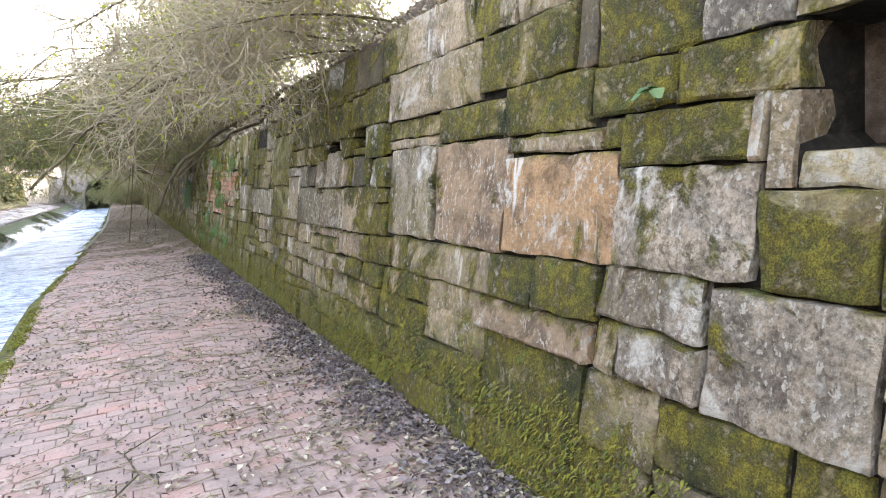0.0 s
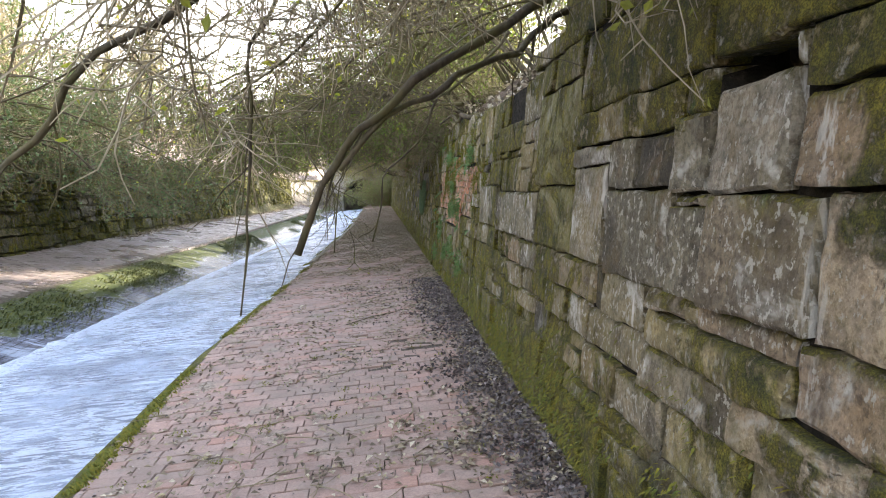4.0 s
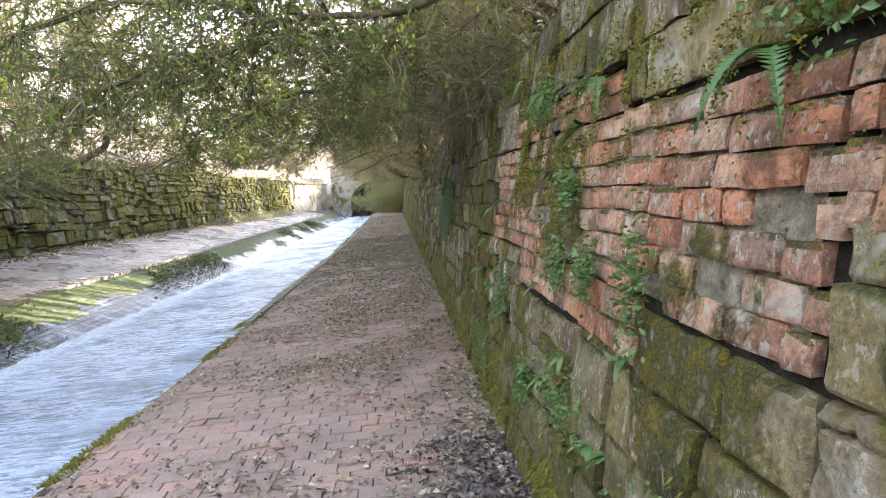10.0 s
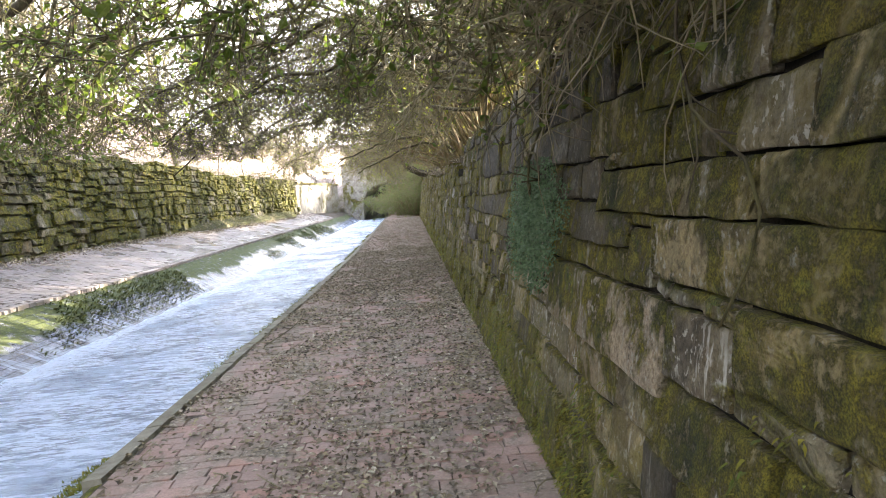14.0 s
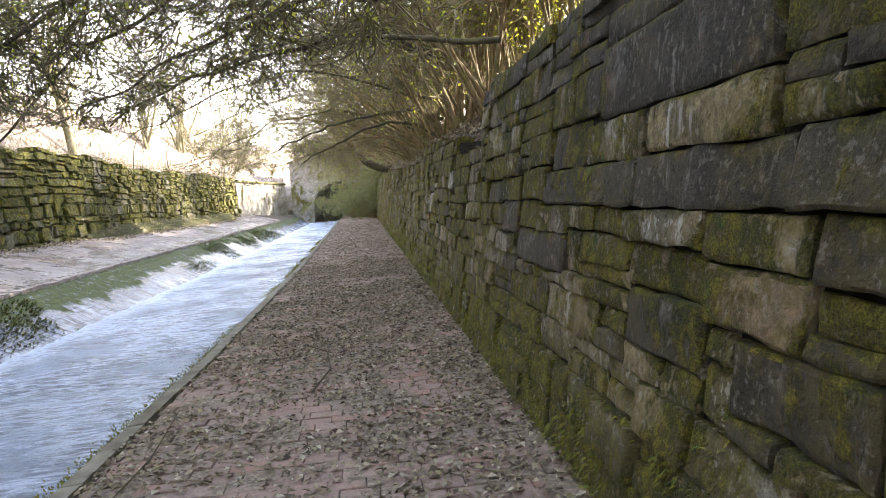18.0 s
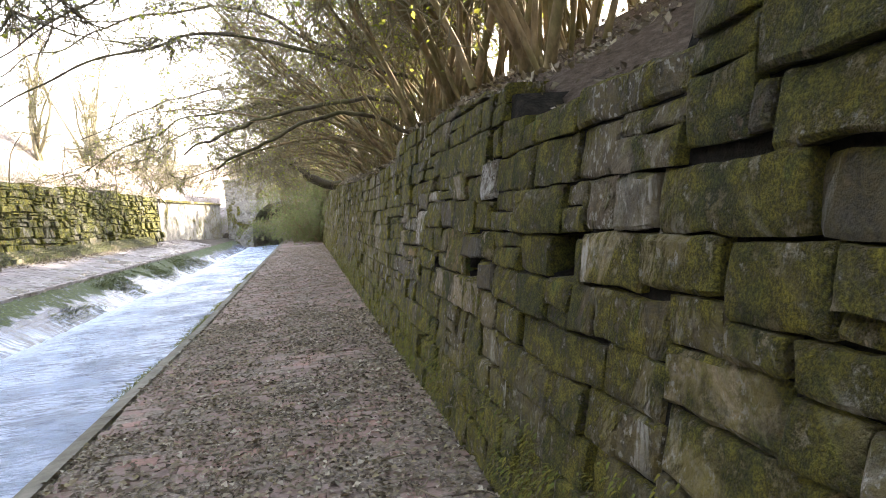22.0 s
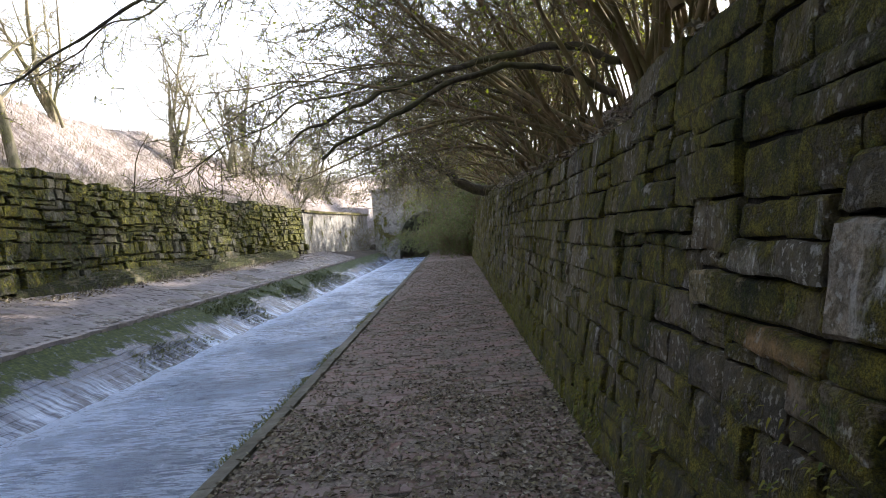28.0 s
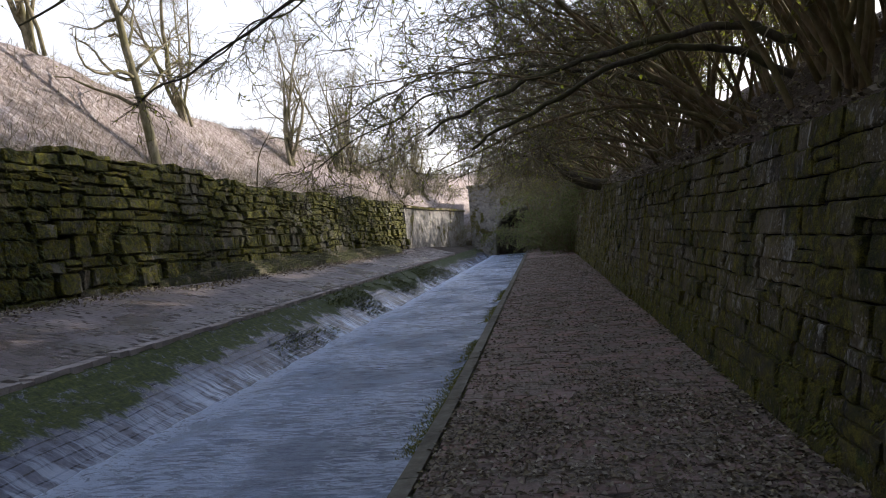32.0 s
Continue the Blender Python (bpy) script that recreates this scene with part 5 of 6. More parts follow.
LONG_BOUGHS = [((2.2, 16.6, 3.2), (0.4, 17.3, 3.5), (-1.5, 18.0, 3.5), (-3.4, 18.6, 3.0)), ((2.3, 20.2, 3.2), (0.2, 20.6, 3.8), (-2.2, 21.2, 3.5), (-4.4, 21.8, 2.6)), ((2.3, 24.2, 3.3), (0.0, 25.0, 3.7), (-2.4, 26.0, 3.2), (-4.2, 26.6, 2.4)),
               ((2.4, 18.4, 3.6), (0.2, 19.0, 4.5), (-2.2, 19.6, 4.4), (-4.6, 20.2, 3.6)), ((2.4, 21.8, 3.8), (0.0, 22.6, 5.0), (-2.6, 23.2, 4.9), (-5.0, 23.8, 4.0)), ((2.3, 15.8, 2.9), (1.0, 16.8, 3.0), (-0.6, 17.8, 3.0), (-2.0, 18.8, 2.8)), ((2.3, 19.0, 2.9), (1.0, 20.2, 3.1), (-0.8, 21.4, 3.0), (-2.2, 22.4, 2.6)),
               ((2.4, 26.4, 3.2), (0.2, 28.0, 3.7), (-2.0, 29.2, 3.3), (-3.8, 30.2, 2.3)), ((2.4, 31.6, 3.4), (-0.2, 32.6, 4.5), (-2.2, 33.2, 4.9), (-3.6, 33.6, 4.7)), ((2.4, 25.6, 3.4), (0.4, 26.6, 4.2), (-1.8, 27.4, 4.0), (-4.0, 28.0, 3.0)), ((2.4, 28.8, 3.0), (0.6, 29.8, 3.4), (-1.2, 30.6, 3.1), (-2.6, 31.2, 2.6)),
               ((2.4, 25.8, 3.0), (0.6, 26.8, 3.5), (-1.4, 27.6, 3.3), (-3.2, 28.2, 2.7)), ((2.4, 23.6, 2.9), (0.8, 24.8, 3.3), (-1.0, 25.8, 3.1), (-2.6, 26.6, 2.6)), ((2.4, 27.4, 3.1), (0.8, 28.6, 3.5), (-0.8, 29.6, 3.4), (-2.6, 30.2, 2.8))]
LONG_LEAVES = (2.4, 1.2, 1.0, 0.9, 1.0, 2.8, 2.8, 0.5, 0.5, 0.6, 0.5, 0.8, 0.8, 0.8)
for k, pts in enumerate(LONG_BOUGHS):
    bough("bough", "long dark limb with drooping leafy twigs across the channel" if k < 7 else "long dark limb with fine drooping twigs arching across the channel", pts, 0.036, 0.012, 20 + k, 24, LONG_LEAVES[k], 40 if k < 7 else 32, LEAF_DARK if LONG_LEAVES[k] > 2 else LEAF_SMALL)
bough("bough", "stout dark limb leaning in from the far bank", [(-8.6, 24.4, 3.5), (-6.4, 24.2, 2.6), (-4.8, 24.0, 2.45), (-4.06, 24.0, 2.75), (-3.74, 24.0, 3.5), (-3.5, 24.0, 3.75), (-2.4, 24.0, 4.3), (-0.8, 24.0, 4.9)], 0.095, 0.03, 31, 20, 0.2, 12)
bough("bough", "forked upper arm of the stout dark limb", [(-3.74, 24.0, 3.5), (-3.85, 24.0, 4.1), (-4.4, 24.1, 4.9)], 0.05, 0.02, 32, 12, 0.2, 6)
bough("bough", "thin crooked branch drooping from the stout limb", [(-2.5, 24.0, 4.2), (-2.63, 24.0, 3.56), (-3.1, 24.0, 2.9), (-3.45, 24.0, 2.45)], 0.022, 0.008, 33, 12)
ARCHES = [((2.4, 29.2, 4.0), (-0.6, 30.0, 5.4), (-3.6, 30.6, 5.0), (-6.0, 31.0, 3.7)), ((2.4, 31.0, 4.2), (-0.8, 32.0, 5.8), (-4.0, 33.0, 5.4), (-6.6, 33.6, 4.1)), ((2.5, 27.0, 4.2), (-0.4, 27.8, 5.4), (-3.2, 28.4, 5.0), (-5.6, 28.8, 3.8)),
          ((2.6, 34.2, 4.0), (0.2, 35.2, 5.1), (-2.4, 36.0, 4.9), (-4.9, 36.6, 3.9)), ((2.5, 36.0, 3.4), (0.0, 36.8, 4.4), (-2.2, 37.2, 4.2), (-4.4, 37.6, 3.2)), ((2.6, 38.6, 4.2), (0.0, 39.6, 5.6), (-2.8, 40.2, 5.4), (-5.4, 40.6, 4.4)),
          ((2.4, 40.4, 3.2), (0.4, 41.2, 4.0), (-1.8, 42.0, 3.9), (-4.0, 42.6, 3.0)), ((2.6, 43.2, 4.0), (0.0, 44.0, 5.0), (-2.4, 44.6, 4.8), (-5.0, 45.2, 3.9)), ((2.5, 46.4, 3.6), (0.2, 47.4, 4.6), (-2.4, 48.0, 4.4), (-4.6, 48.6, 3.5)),
          ((2.6, 29.8, 4.2), (0.2, 30.6, 5.2), (-2.4, 31.0, 4.9), (-5.0, 31.4, 3.6)), ((2.5, 27.6, 3.8), (0.2, 27.4, 4.8), (-2.6, 27.6, 4.4), (-5.2, 28.0, 3.4)),
          ((2.5, 22.8, 3.6), (0.4, 23.8, 4.6), (-1.8, 24.6, 4.5), (-4.0, 25.2, 3.6)), ((2.5, 25.0, 3.2), (0.8, 26.4, 3.9), (-1.0, 27.6, 3.8), (-2.8, 28.6, 3.0)), ((2.5, 28.4, 3.6), (0.4, 29.4, 4.6), (-1.8, 30.4, 4.6), (-4.2, 31.2, 3.9)), ((2.5, 32.6, 3.6), (0.6, 33.8, 4.3), (-1.2, 34.8, 4.3), (-3.0, 35.6, 3.7))]
for k, pts in enumerate(ARCHES):
    bough("bough", "long slender limb with fine bare twigs over the channel", pts, 0.034, 0.010, 40 + k, 20, 1.0 if k < 9 else 1.1, 26 if k < 9 else 32, LEAF_SMALL)
BRUSH = [((2.4, 5.6, 2.9), (1.5, 6.0, 3.0), (0.6, 6.4, 2.8), (-0.1, 6.8, 2.4)), ((2.4, 6.4, 2.8), (1.5, 7.0, 2.8), (0.6, 7.6, 2.5), (-0.1, 8.1, 2.1)), ((2.4, 9.8, 3.0), (1.3, 10.4, 3.2), (0.1, 11.0, 3.0), (-1.0, 11.6, 2.4)),
         ((2.4, 7.0, 3.0), (1.4, 7.4, 3.2), (0.4, 7.8, 3.1), (-0.6, 8.2, 2.7)),
         ((2.4, 9.0, 2.8), (1.6, 9.6, 2.9), (0.7, 10.2, 2.7), (0.0, 10.8, 2.3)), ((2.5, 5.0, 3.0), (1.6, 5.6, 3.2), (0.6, 6.2, 3.2), (-0.4, 6.8, 2.9)), ((2.4, 8.6, 3.1), (1.2, 9.2, 3.5), (-0.2, 9.8, 3.4), (-1.6, 10.4, 2.8))]
for k, pts in enumerate(BRUSH):
    dark = pts[0][1] > 8.2
    bough("bough", "spray of dark bare hawthorn twigs over the path" if dark else "spray of pale bare hawthorn twigs hanging from the wall top", pts, 0.012, 0.005, 60 + k, 30, 0.8 if dark else 0.15, (14, 16, 16, 14, 16, 14, 16)[k], LEAF_SMALL, not dark)
DROOPS = [((-8.3, 24.0, 3.6), (-6.8, 23.8, 3.4), (-5.4, 23.4, 2.6), (-4.4, 23.0, 1.7)), ((-8.3, 26.0, 3.6), (-7.0, 25.8, 3.3), (-5.8, 25.4, 2.4), (-5.0, 25.0, 1.5)), ((-8.3, 21.4, 3.6), (-6.4, 21.2, 3.5), (-5.0, 21.0, 2.8), (-3.9, 20.8, 1.6)),
          ((-8.3, 14.6, 3.5), (-6.2, 14.9, 3.5), (-4.4, 15.2, 2.8), (-3.0, 15.5, 1.8)), ((-8.3, 15.6, 3.6), (-6.0, 15.8, 3.7), (-3.8, 16.1, 3.0), (-2.2, 16.4, 1.9)), ((-8.3, 16.6, 3.5), (-6.2, 16.8, 3.4), (-4.2, 17.0, 2.5), (-2.9, 17.3, 1.5)),
          ((-8.3, 18.0, 3.6), (-6.2, 18.2, 3.7), (-4.8, 18.5, 3.2), (-3.8, 18.8, 2.6)), ((-8.3, 19.8, 3.6), (-6.6, 20.0, 3.5), (-5.2, 20.3, 2.9), (-4.2, 20.6, 2.2)), ((-8.3, 22.4, 3.5), (-6.8, 22.5, 3.3), (-5.4, 22.7, 2.5), (-4.6, 22.9, 1.6))]
for k, pts in enumerate(DROOPS):
    bough("bough", "drooping leafy grey-green bough hanging over the far wall", pts, 0.03, 0.008, 80 + k, 24, 3.0, 20 if k < 6 else 12, LEAF_GREY)


# ---- bridge and pale side wall at the far end ----
def build_bridge():
    root = thing("bridge", "pale stone bridge with a dark round arch over the channel", "bridge", at=(-1.25, 82, 0))
    yf, yb, rad, spring = 0.0, 16.0, 2.35, 0.75
    outline = [(-rad, -1.2)] + [(-rad * math.cos(math.pi * i / 20), spring + rad * math.sin(math.pi * i / 20)) for i in range(21)] + [(rad, -1.2)]
    s = Soup()
    for y in (yf, yb):
        s.v += [(x, y, z) for x, z in outline] + [(-4.2, y, -1.2), (-4.2, y, 4.9), (9.5, y, 4.9), (9.5, y, -1.2)]
    m = len(outline)
    w = m + 4
    left = [m, m + 1] + list(range(m // 2, -1, -1))
    right = [m + 3] + list(range(m - 1, m // 2 - 1, -1)) + [m + 1, m + 2]
    s.f += [tuple(left[::-1]), tuple(right[::-1])] + [tuple(w + i for i in left), tuple(w + i for i in right)]
    s.f += [(i, w + i, w + i + 1, i + 1) for i in range(m - 1)] + [(m + i, m + i + 1, w + m + i + 1, w + m + i) for i in range(3)]
    part("bridge_wall", s, STONE_PALE, root)
    for i in range(15):
        a0, a1 = math.pi * i / 15 + 0.012, math.pi * (i + 1) / 15 - 0.012
        q = Soup()
        ring = [(-rr * math.cos(a), spring + rr * math.sin(a)) for rr, a in ((rad - 0.02, a0), (rad + 0.42, a0), (rad + 0.42, a1), (rad - 0.02, a1))]
        q.add([(x, y, z) for y in (-0.06, 0.3) for x, z in ring], [(0, 3, 2, 1), (4, 5, 6, 7)] + [(k, (k + 1) % 4, 4 + (k + 1) % 4, 4 + k) for k in range(4)])
        part("arch_stone", q, STONE_PALE, root)
    cap = Soup()
    cap.add(*box(-4.32, 9.6, -0.12, 16.1, 4.9, 5.1))
    part("coping", cap, STONE_PALE, root)
    # added panel that closes the tunnel, its dark colour stands for the shade within
    dark = Soup()
    dark.add(*box(-3.2, 3.2, 15.2, 15.6, -1.2, 3.4))
    part("back_wall", dark, CORE, root, "added dark panel standing in for the shade inside the tunnel")


build_bridge()


def build_side_wall():
    s = Soup()
    pts = [(66.0, -7.25), (70, -7.1), (75, -6.3), (79, -6.0), (81.9, -5.9)]
    for y, x in pts:
        s.v += [(x, y, 0.3), (x - 0.05, y, 3.1), (x - 0.7, y, 3.1), (x - 0.7, y, 0.3)]
    for i in range(len(pts) - 1):
        s.f += [(4 * i + (a + 1) % 4, 4 * i + 4 + (a + 1) % 4, 4 * i + 4 + a, 4 * i + a) for a in range(4)]
    s.f += [(3, 2, 1, 0)]
    wall = tagged(part("wall_west_2", s, STONE_PALE), "smooth pale dressed-stone wall running to the bridge", "retaining wall", kind="structure")
    c = Soup()
    for y, x in pts:
        c.v += [(x + 0.09, y, 3.08), (x + 0.09, y, 3.22), (x - 0.75, y, 3.22), (x - 0.75, y, 3.08)]
    for i in range(len(pts) - 1):
        c.f += [(4 * i + (a + 1) % 4, 4 * i + 4 + (a + 1) % 4, 4 * i + 4 + a, 4 * i + a) for a in range(4)]
    part("coping", c, STONE_DARK, wall)


build_side_wall()


# ---- kerb ----
def build_kerb():
    root = thing("kerb", "weathered concrete kerb along the path's edge above the water", "kerb", kind="structure")
    r = random.Random(3)
    y = 20.5
    while y < 74:
        n = y + 0.92
        x, x2 = lerp(PATH_LEFT, y), lerp(PATH_LEFT, n)
        s = Soup()
        t = 0.012 + r.gauss(0, 0.003)
        s.add([(x - 0.13, y + .006, -0.25), (x - 0.012, y + .006, -0.25), (x2 - 0.13, n - .006, -0.25), (x2 - 0.012, n - .006, -0.25), (x - 0.13, y + .006, t - .01), (x - 0.012, y + .006, t), (x2 - 0.13, n - .006, t - .01), (x2 - 0.012, n - .006, t)], BOX)
        part("kerb_stone", s, CONCRETE, root)
        y = n


build_kerb()


# ---- leaves, grass, moss ----
def build_litter():
    r = random.Random(51)
    rest = Soup()
    for _ in range(78000):
        y = r.uniform(-2, 62) if r.random() < 0.45 else r.uniform(0, 36)
        x0, x1 = lerp(PATH_LEFT, y), 1.68
        u = r.random()
        x = x1 - (x1 - x0) * (u ** lerp([(0, 2.6), (14, 2.2), (18, 1.15), (82, 1.0)], y))
        heap = wobble(x, y, 0, 0.9) + wobble(x, y, 4, 2.6) * 0.7
        keep = lerp([(0, 0.38), (15, 0.34), (20, 0.5), (26, 0.75), (34, 1.0), (82, 1.0)], y) + 0.55 * max(0, (x - 0.9))
        if heap < r.gauss(0.22, 0.12) - keep * 0.75 or r.random() > keep + 0.25:
            continue
        size = r.uniform(0.02, 0.058)
        a = r.uniform(0, 6.283)
        d, u2 = Vector((math.cos(a), math.sin(a), r.uniform(-0.1, 0.35))), Vector((-math.sin(a), math.cos(a), r.uniform(-0.4, 0.4)))
        p = Vector((x, y, 0.006 + r.random() * 0.012))
        k = len(rest.v)
        rest.v += [tuple(p), tuple(p + d * size * 0.5 + u2 * size * 0.32 + Vector((0, 0, size * 0.25))), tuple(p + d * size), tuple(p + d * size * 0.5 - u2 * size * 0.32 + Vector((0, 0, size * 0.15)))]
        rest.f += [(k, k + 1, k + 2), (k, k + 2, k + 3)]
    for _ in range(60000):
        y = r.uniform(16, 37)
        x = r.uniform(lerp(PATH_LEFT, y), 1.66)
        if wobble(x, y, 11, 1.1) + 0.6 * wobble(x, y, 4, 3.1) < 0.34 - lerp([(16, -0.05), (22, 0.16), (30, 0.36)], y):
            continue
        leaf(rest, Vector((x, y, 0.008 + r.random() * 0.012)), Vector((r.gauss(0, 1), r.gauss(0, 1), 0.0)) * 3, r.uniform(0.012, 0.034), r)
    tagged(part("dead_leaves", rest, LEAF_DEAD), "scattered dead brown leaves on the brick path", "leaf litter", kind="stuff")
    d = Soup()
    for _ in range(30000):
        y = r.uniform(-0.5, 15.5)
        x = 1.66 - abs(r.gauss(0, 0.42))
        if wobble(x, y, 17, 1.3) * 0.7 + (x - 1.2) * 1.5 + 0.4 * wobble(x, y, 3, 4.0) < r.gauss(0.05, 0.28):
            continue
        leaf(d, Vector((x, y, 0.006 + r.random() * 0.03)), Vector((r.gauss(0, 1), r.gauss(0, 1), 0.15)) * 2, r.uniform(0.018, 0.05), r)
    bits = Soup()
    for _ in range(9000):
        y = r.uniform(-0.5, 16)
        x = r.uniform(lerp(PATH_LEFT, y) + 0.03, 1.6)
        if wobble(x, y, 21, 1.6) + 0.5 * wobble(x, y, 5, 5.0) < r.gauss(0.1, 0.25):
            continue
        leaf(d, Vector((x, y, 0.006 + r.random() * 0.01)), Vector((r.gauss(0, 1), r.gauss(0, 1), 0.1)) * 2, r.uniform(0.010, 0.034), r)
    for _ in range(90):
        y, x = r.uniform(0, 14), r.uniform(-1.05, 1.3)
        for _ in range(r.randrange(8, 34)):
            leaf(bits, Vector((x + r.gauss(0, 0.03), y + r.gauss(0, 0.03), 0.008 + r.random() * 0.012)), Vector((r.gauss(0, 1), r.gauss(0, 1), 0.5)), r.uniform(0.008, 0.022), r)
    tagged(part("moss", bits, MOSS), "small loose tufts of moss scattered on the path", "moss", kind="stuff")
    tagged(part("dead_leaves", d, LEAF_WET), "drift of wet dark leaves along the wall's foot", "leaf litter", kind="stuff")
    t = Soup()
    for _ in range(640):
        y = r.uniform(0, 46) if r.random() < 0.6 else r.uniform(0, 9)
        x = r.uniform(lerp(PATH_LEFT, y) + 0.1, 1.5)
        a = r.gauss(1.57, 0.9)
        pts = [Vector((x, y, 0.012))]
        for _ in range(r.randrange(2, 6)):
            a += r.gauss(0, 0.3)
            pts.append(pts[-1] + Vector((math.cos(a), math.sin(a), 0)) * r.uniform(0.04, 0.12))
            pts[-1].z = 0.012 + r.random() * 0.012
        tube(t, pts, [r.uniform(0.002, 0.0045)] * len(pts), 4)
    tagged(part("fallen_twigs", t, TWIG), "thin fallen twigs on the path", "twigs", kind="stuff")
    # litter on the near bank's edge and at the far wall's foot
    b = Soup()
    for _ in range(15000):
        y = r.uniform(3, 60)
        x = 2.05 + abs(r.gauss(0, 1.3))
        z = ground_z(max(x, 2.23), y) + r.uniform(0.0, 0.05)
        leaf(b, Vector((x, y, z)), Vector((r.gauss(0, 1), r.gauss(0, 1), 0.1)), r.uniform(0.03, 0.08), r)
    for _ in range(4200):
        y = r.uniform(26, 62)
        x = lerp(LEFT_X, y) + (0.42 if y > 43 else 0.05) + abs(r.gauss(0, 0.22))
        leaf(b, Vector((x, y, apron_z(x, y) + 0.02)), Vector((r.gauss(0, 1), r.gauss(0, 1), 0.2)), r.uniform(0.03, 0.09), r)
    tagged(part("dead_leaves", b, LEAF_DEAD), "drifts of dead leaves along the banks", "leaf litter", kind="stuff")


build_litter()


def blade(s, p, d, length, width, r, bend):
    """A bent blade of three cross lines."""
    side = d.cross(Vector((0, 0, 1)))
    side = (side.normalized() if side.length > 0.05 else Vector((r.gauss(0, 1), r.gauss(0, 1), 0)).normalized()) * width
    k = len(s.v)
    m = p + d * length * 0.55
    e = p + d * length + bend * length
    s.v += [tuple(p - side), tuple(p + side), tuple(m + side * 0.7 + bend * length * 0.3), tuple(m - side * 0.7 + bend * length * 0.3), tuple(e)]
    s.f += [(k, k + 1, k + 2, k + 3), (k + 3, k + 2, k + 4)]


def build_grass():
    r = random.Random(61)
    s = Soup()
    for _ in range(34000):
        y = r.uniform(16, 68)
        d = abs(r.gauss(0, 0.3)) if r.random() < 0.5 else r.uniform(0, 3.2)
        x = lerp(LEFT_X, y) - 0.2 - d
        z = ground_z(min(x, lerp(LEFT_X, y) - 0.25), y)
        up = Vector((r.gauss(0.25, 0.35), r.gauss(0, 0.35), 1)).normalized()
        bend = Vector((r.uniform(0.2, 0.9), r.gauss(0, 0.3), -0.9)) if d < 0.4 else Vector((r.gauss(0.25, 0.3), r.gauss(0, 0.3), -0.35))
        blade(s, Vector((x, y, z)), up, r.uniform(0.12, 0.4) * (1.35 if d < 0.3 else 1.0), 0.005, r, bend)
    tagged(part("grass", s, GRASS_DRY), "pale dry grass on the far bank, hanging over the wall", "grass", kind="stuff")


build_grass()


def build_moss():
    """Short fuzzy moss at the wall's foot, on ledges, along the channel edge and over the bank."""
    r = random.Random(71)
    s = Soup()
    for _ in range(90000):
        y = r.uniform(0.5, 46) if r.random() < 0.8 else r.uniform(0.5, 20)
        z = abs(r.gauss(0, 0.30)) if r.random() < 0.75 else r.uniform(0.2, lerp(TOP_Z, y))
        thick = wobble(y * 0.8, z, 3.0, 1.6) + 0.45 * wobble(y, z, 8.0, 5.0) + (0.35 if z < 0.45 else -0.12)
        if thick < 0.12 or z > 0.9 and wobble(y, z * 0.7, 1.0, 1.0) < 0.18:
            continue
        p = Vector((face_x(z) - 0.012 + r.uniform(-0.02, 0.02), y, z))
        d = Vector((-1, r.gauss(0, 0.5), r.uniform(-0.9, 0.5))).normalized()
        blade(s, p, d, r.uniform(0.012, 0.034), r.uniform(0.003, 0.007), r, Vector((-0.1, r.gauss(0, 0.2), -0.5)))
    tagged(part("moss", s, MOSS), "olive-green moss on the near wall", "moss", kind="stuff")
    e = Soup()
    for _ in range(40000):
        y = r.uniform(0, 48) if r.random() < 0.6 else r.uniform(1, 21)
        if wobble(y, 0, 2.0, 0.8) < -0.1:
            continue
        x = lerp(PATH_LEFT, y) - (r.gauss(0.015, 0.04) if y < 20 else 0.13 + abs(r.gauss(0, 0.09)))
        blade(e, Vector((x, y, -0.015 - (lerp(PATH_LEFT, y) - x) * 0.25)), Vector((r.gauss(0, 0.5), r.gauss(0, 0.5), 1)).normalized(), r.uniform(0.015, 0.05 if y < 20 else 0.035), 0.006, r, Vector((-0.3, 0, -0.3)))
    tagged(part("moss", e, MOSS), "green moss along the channel's edge", "moss", kind="stuff")
    b = Soup()
    for _ in range(24000):
        y = r.uniform(14, 62)
        f = r.betavariate(2.4, 2.0)
        if wobble(y * 0.5, f * 1.2, 2.0, 0.55) + 0.3 * wobble(y, f, 5, 2.0) < 0.02:
            continue
        blade(b, Vector((bank_x(y, f), y, bank_z(y, f))), Vector((r.gauss(0.3, 0.5), r.gauss(0, 0.5), 1)).normalized(), r.uniform(0.03, 0.11), 0.012, r, Vector((0.5, 0, -0.4)))
    tagged(part("moss", b, MOSS_DARK), "dark wet moss on the channel's bank", "moss", kind="stuff")
    w = Soup()
    for _ in range(30000):
        y, z = r.uniform(13, 60), r.uniform(0.86, 3.4)
        if wobble(y * 0.7, z, 6, 1.0) + 0.5 * wobble(y, z, 2, 3.2) + 0.1 * z < 0.10:
            continue
        x = lerp(LEFT_X, y) - 0.06 * (z - 1.0) + r.uniform(-0.01, 0.035)
        blade(w, Vector((x, y, z)), Vector((1, r.gauss(0, 0.6), r.uniform(-0.6, 0.6))).normalized(), r.uniform(0.03, 0.08), r.uniform(0.009, 0.020), r, Vector((0.1, r.gauss(0, 0.2), -0.7)))
    tagged(part("moss", w, MOSS_DARK), "dark green moss and small plants on the far wall", "moss", kind="stuff")


build_moss()


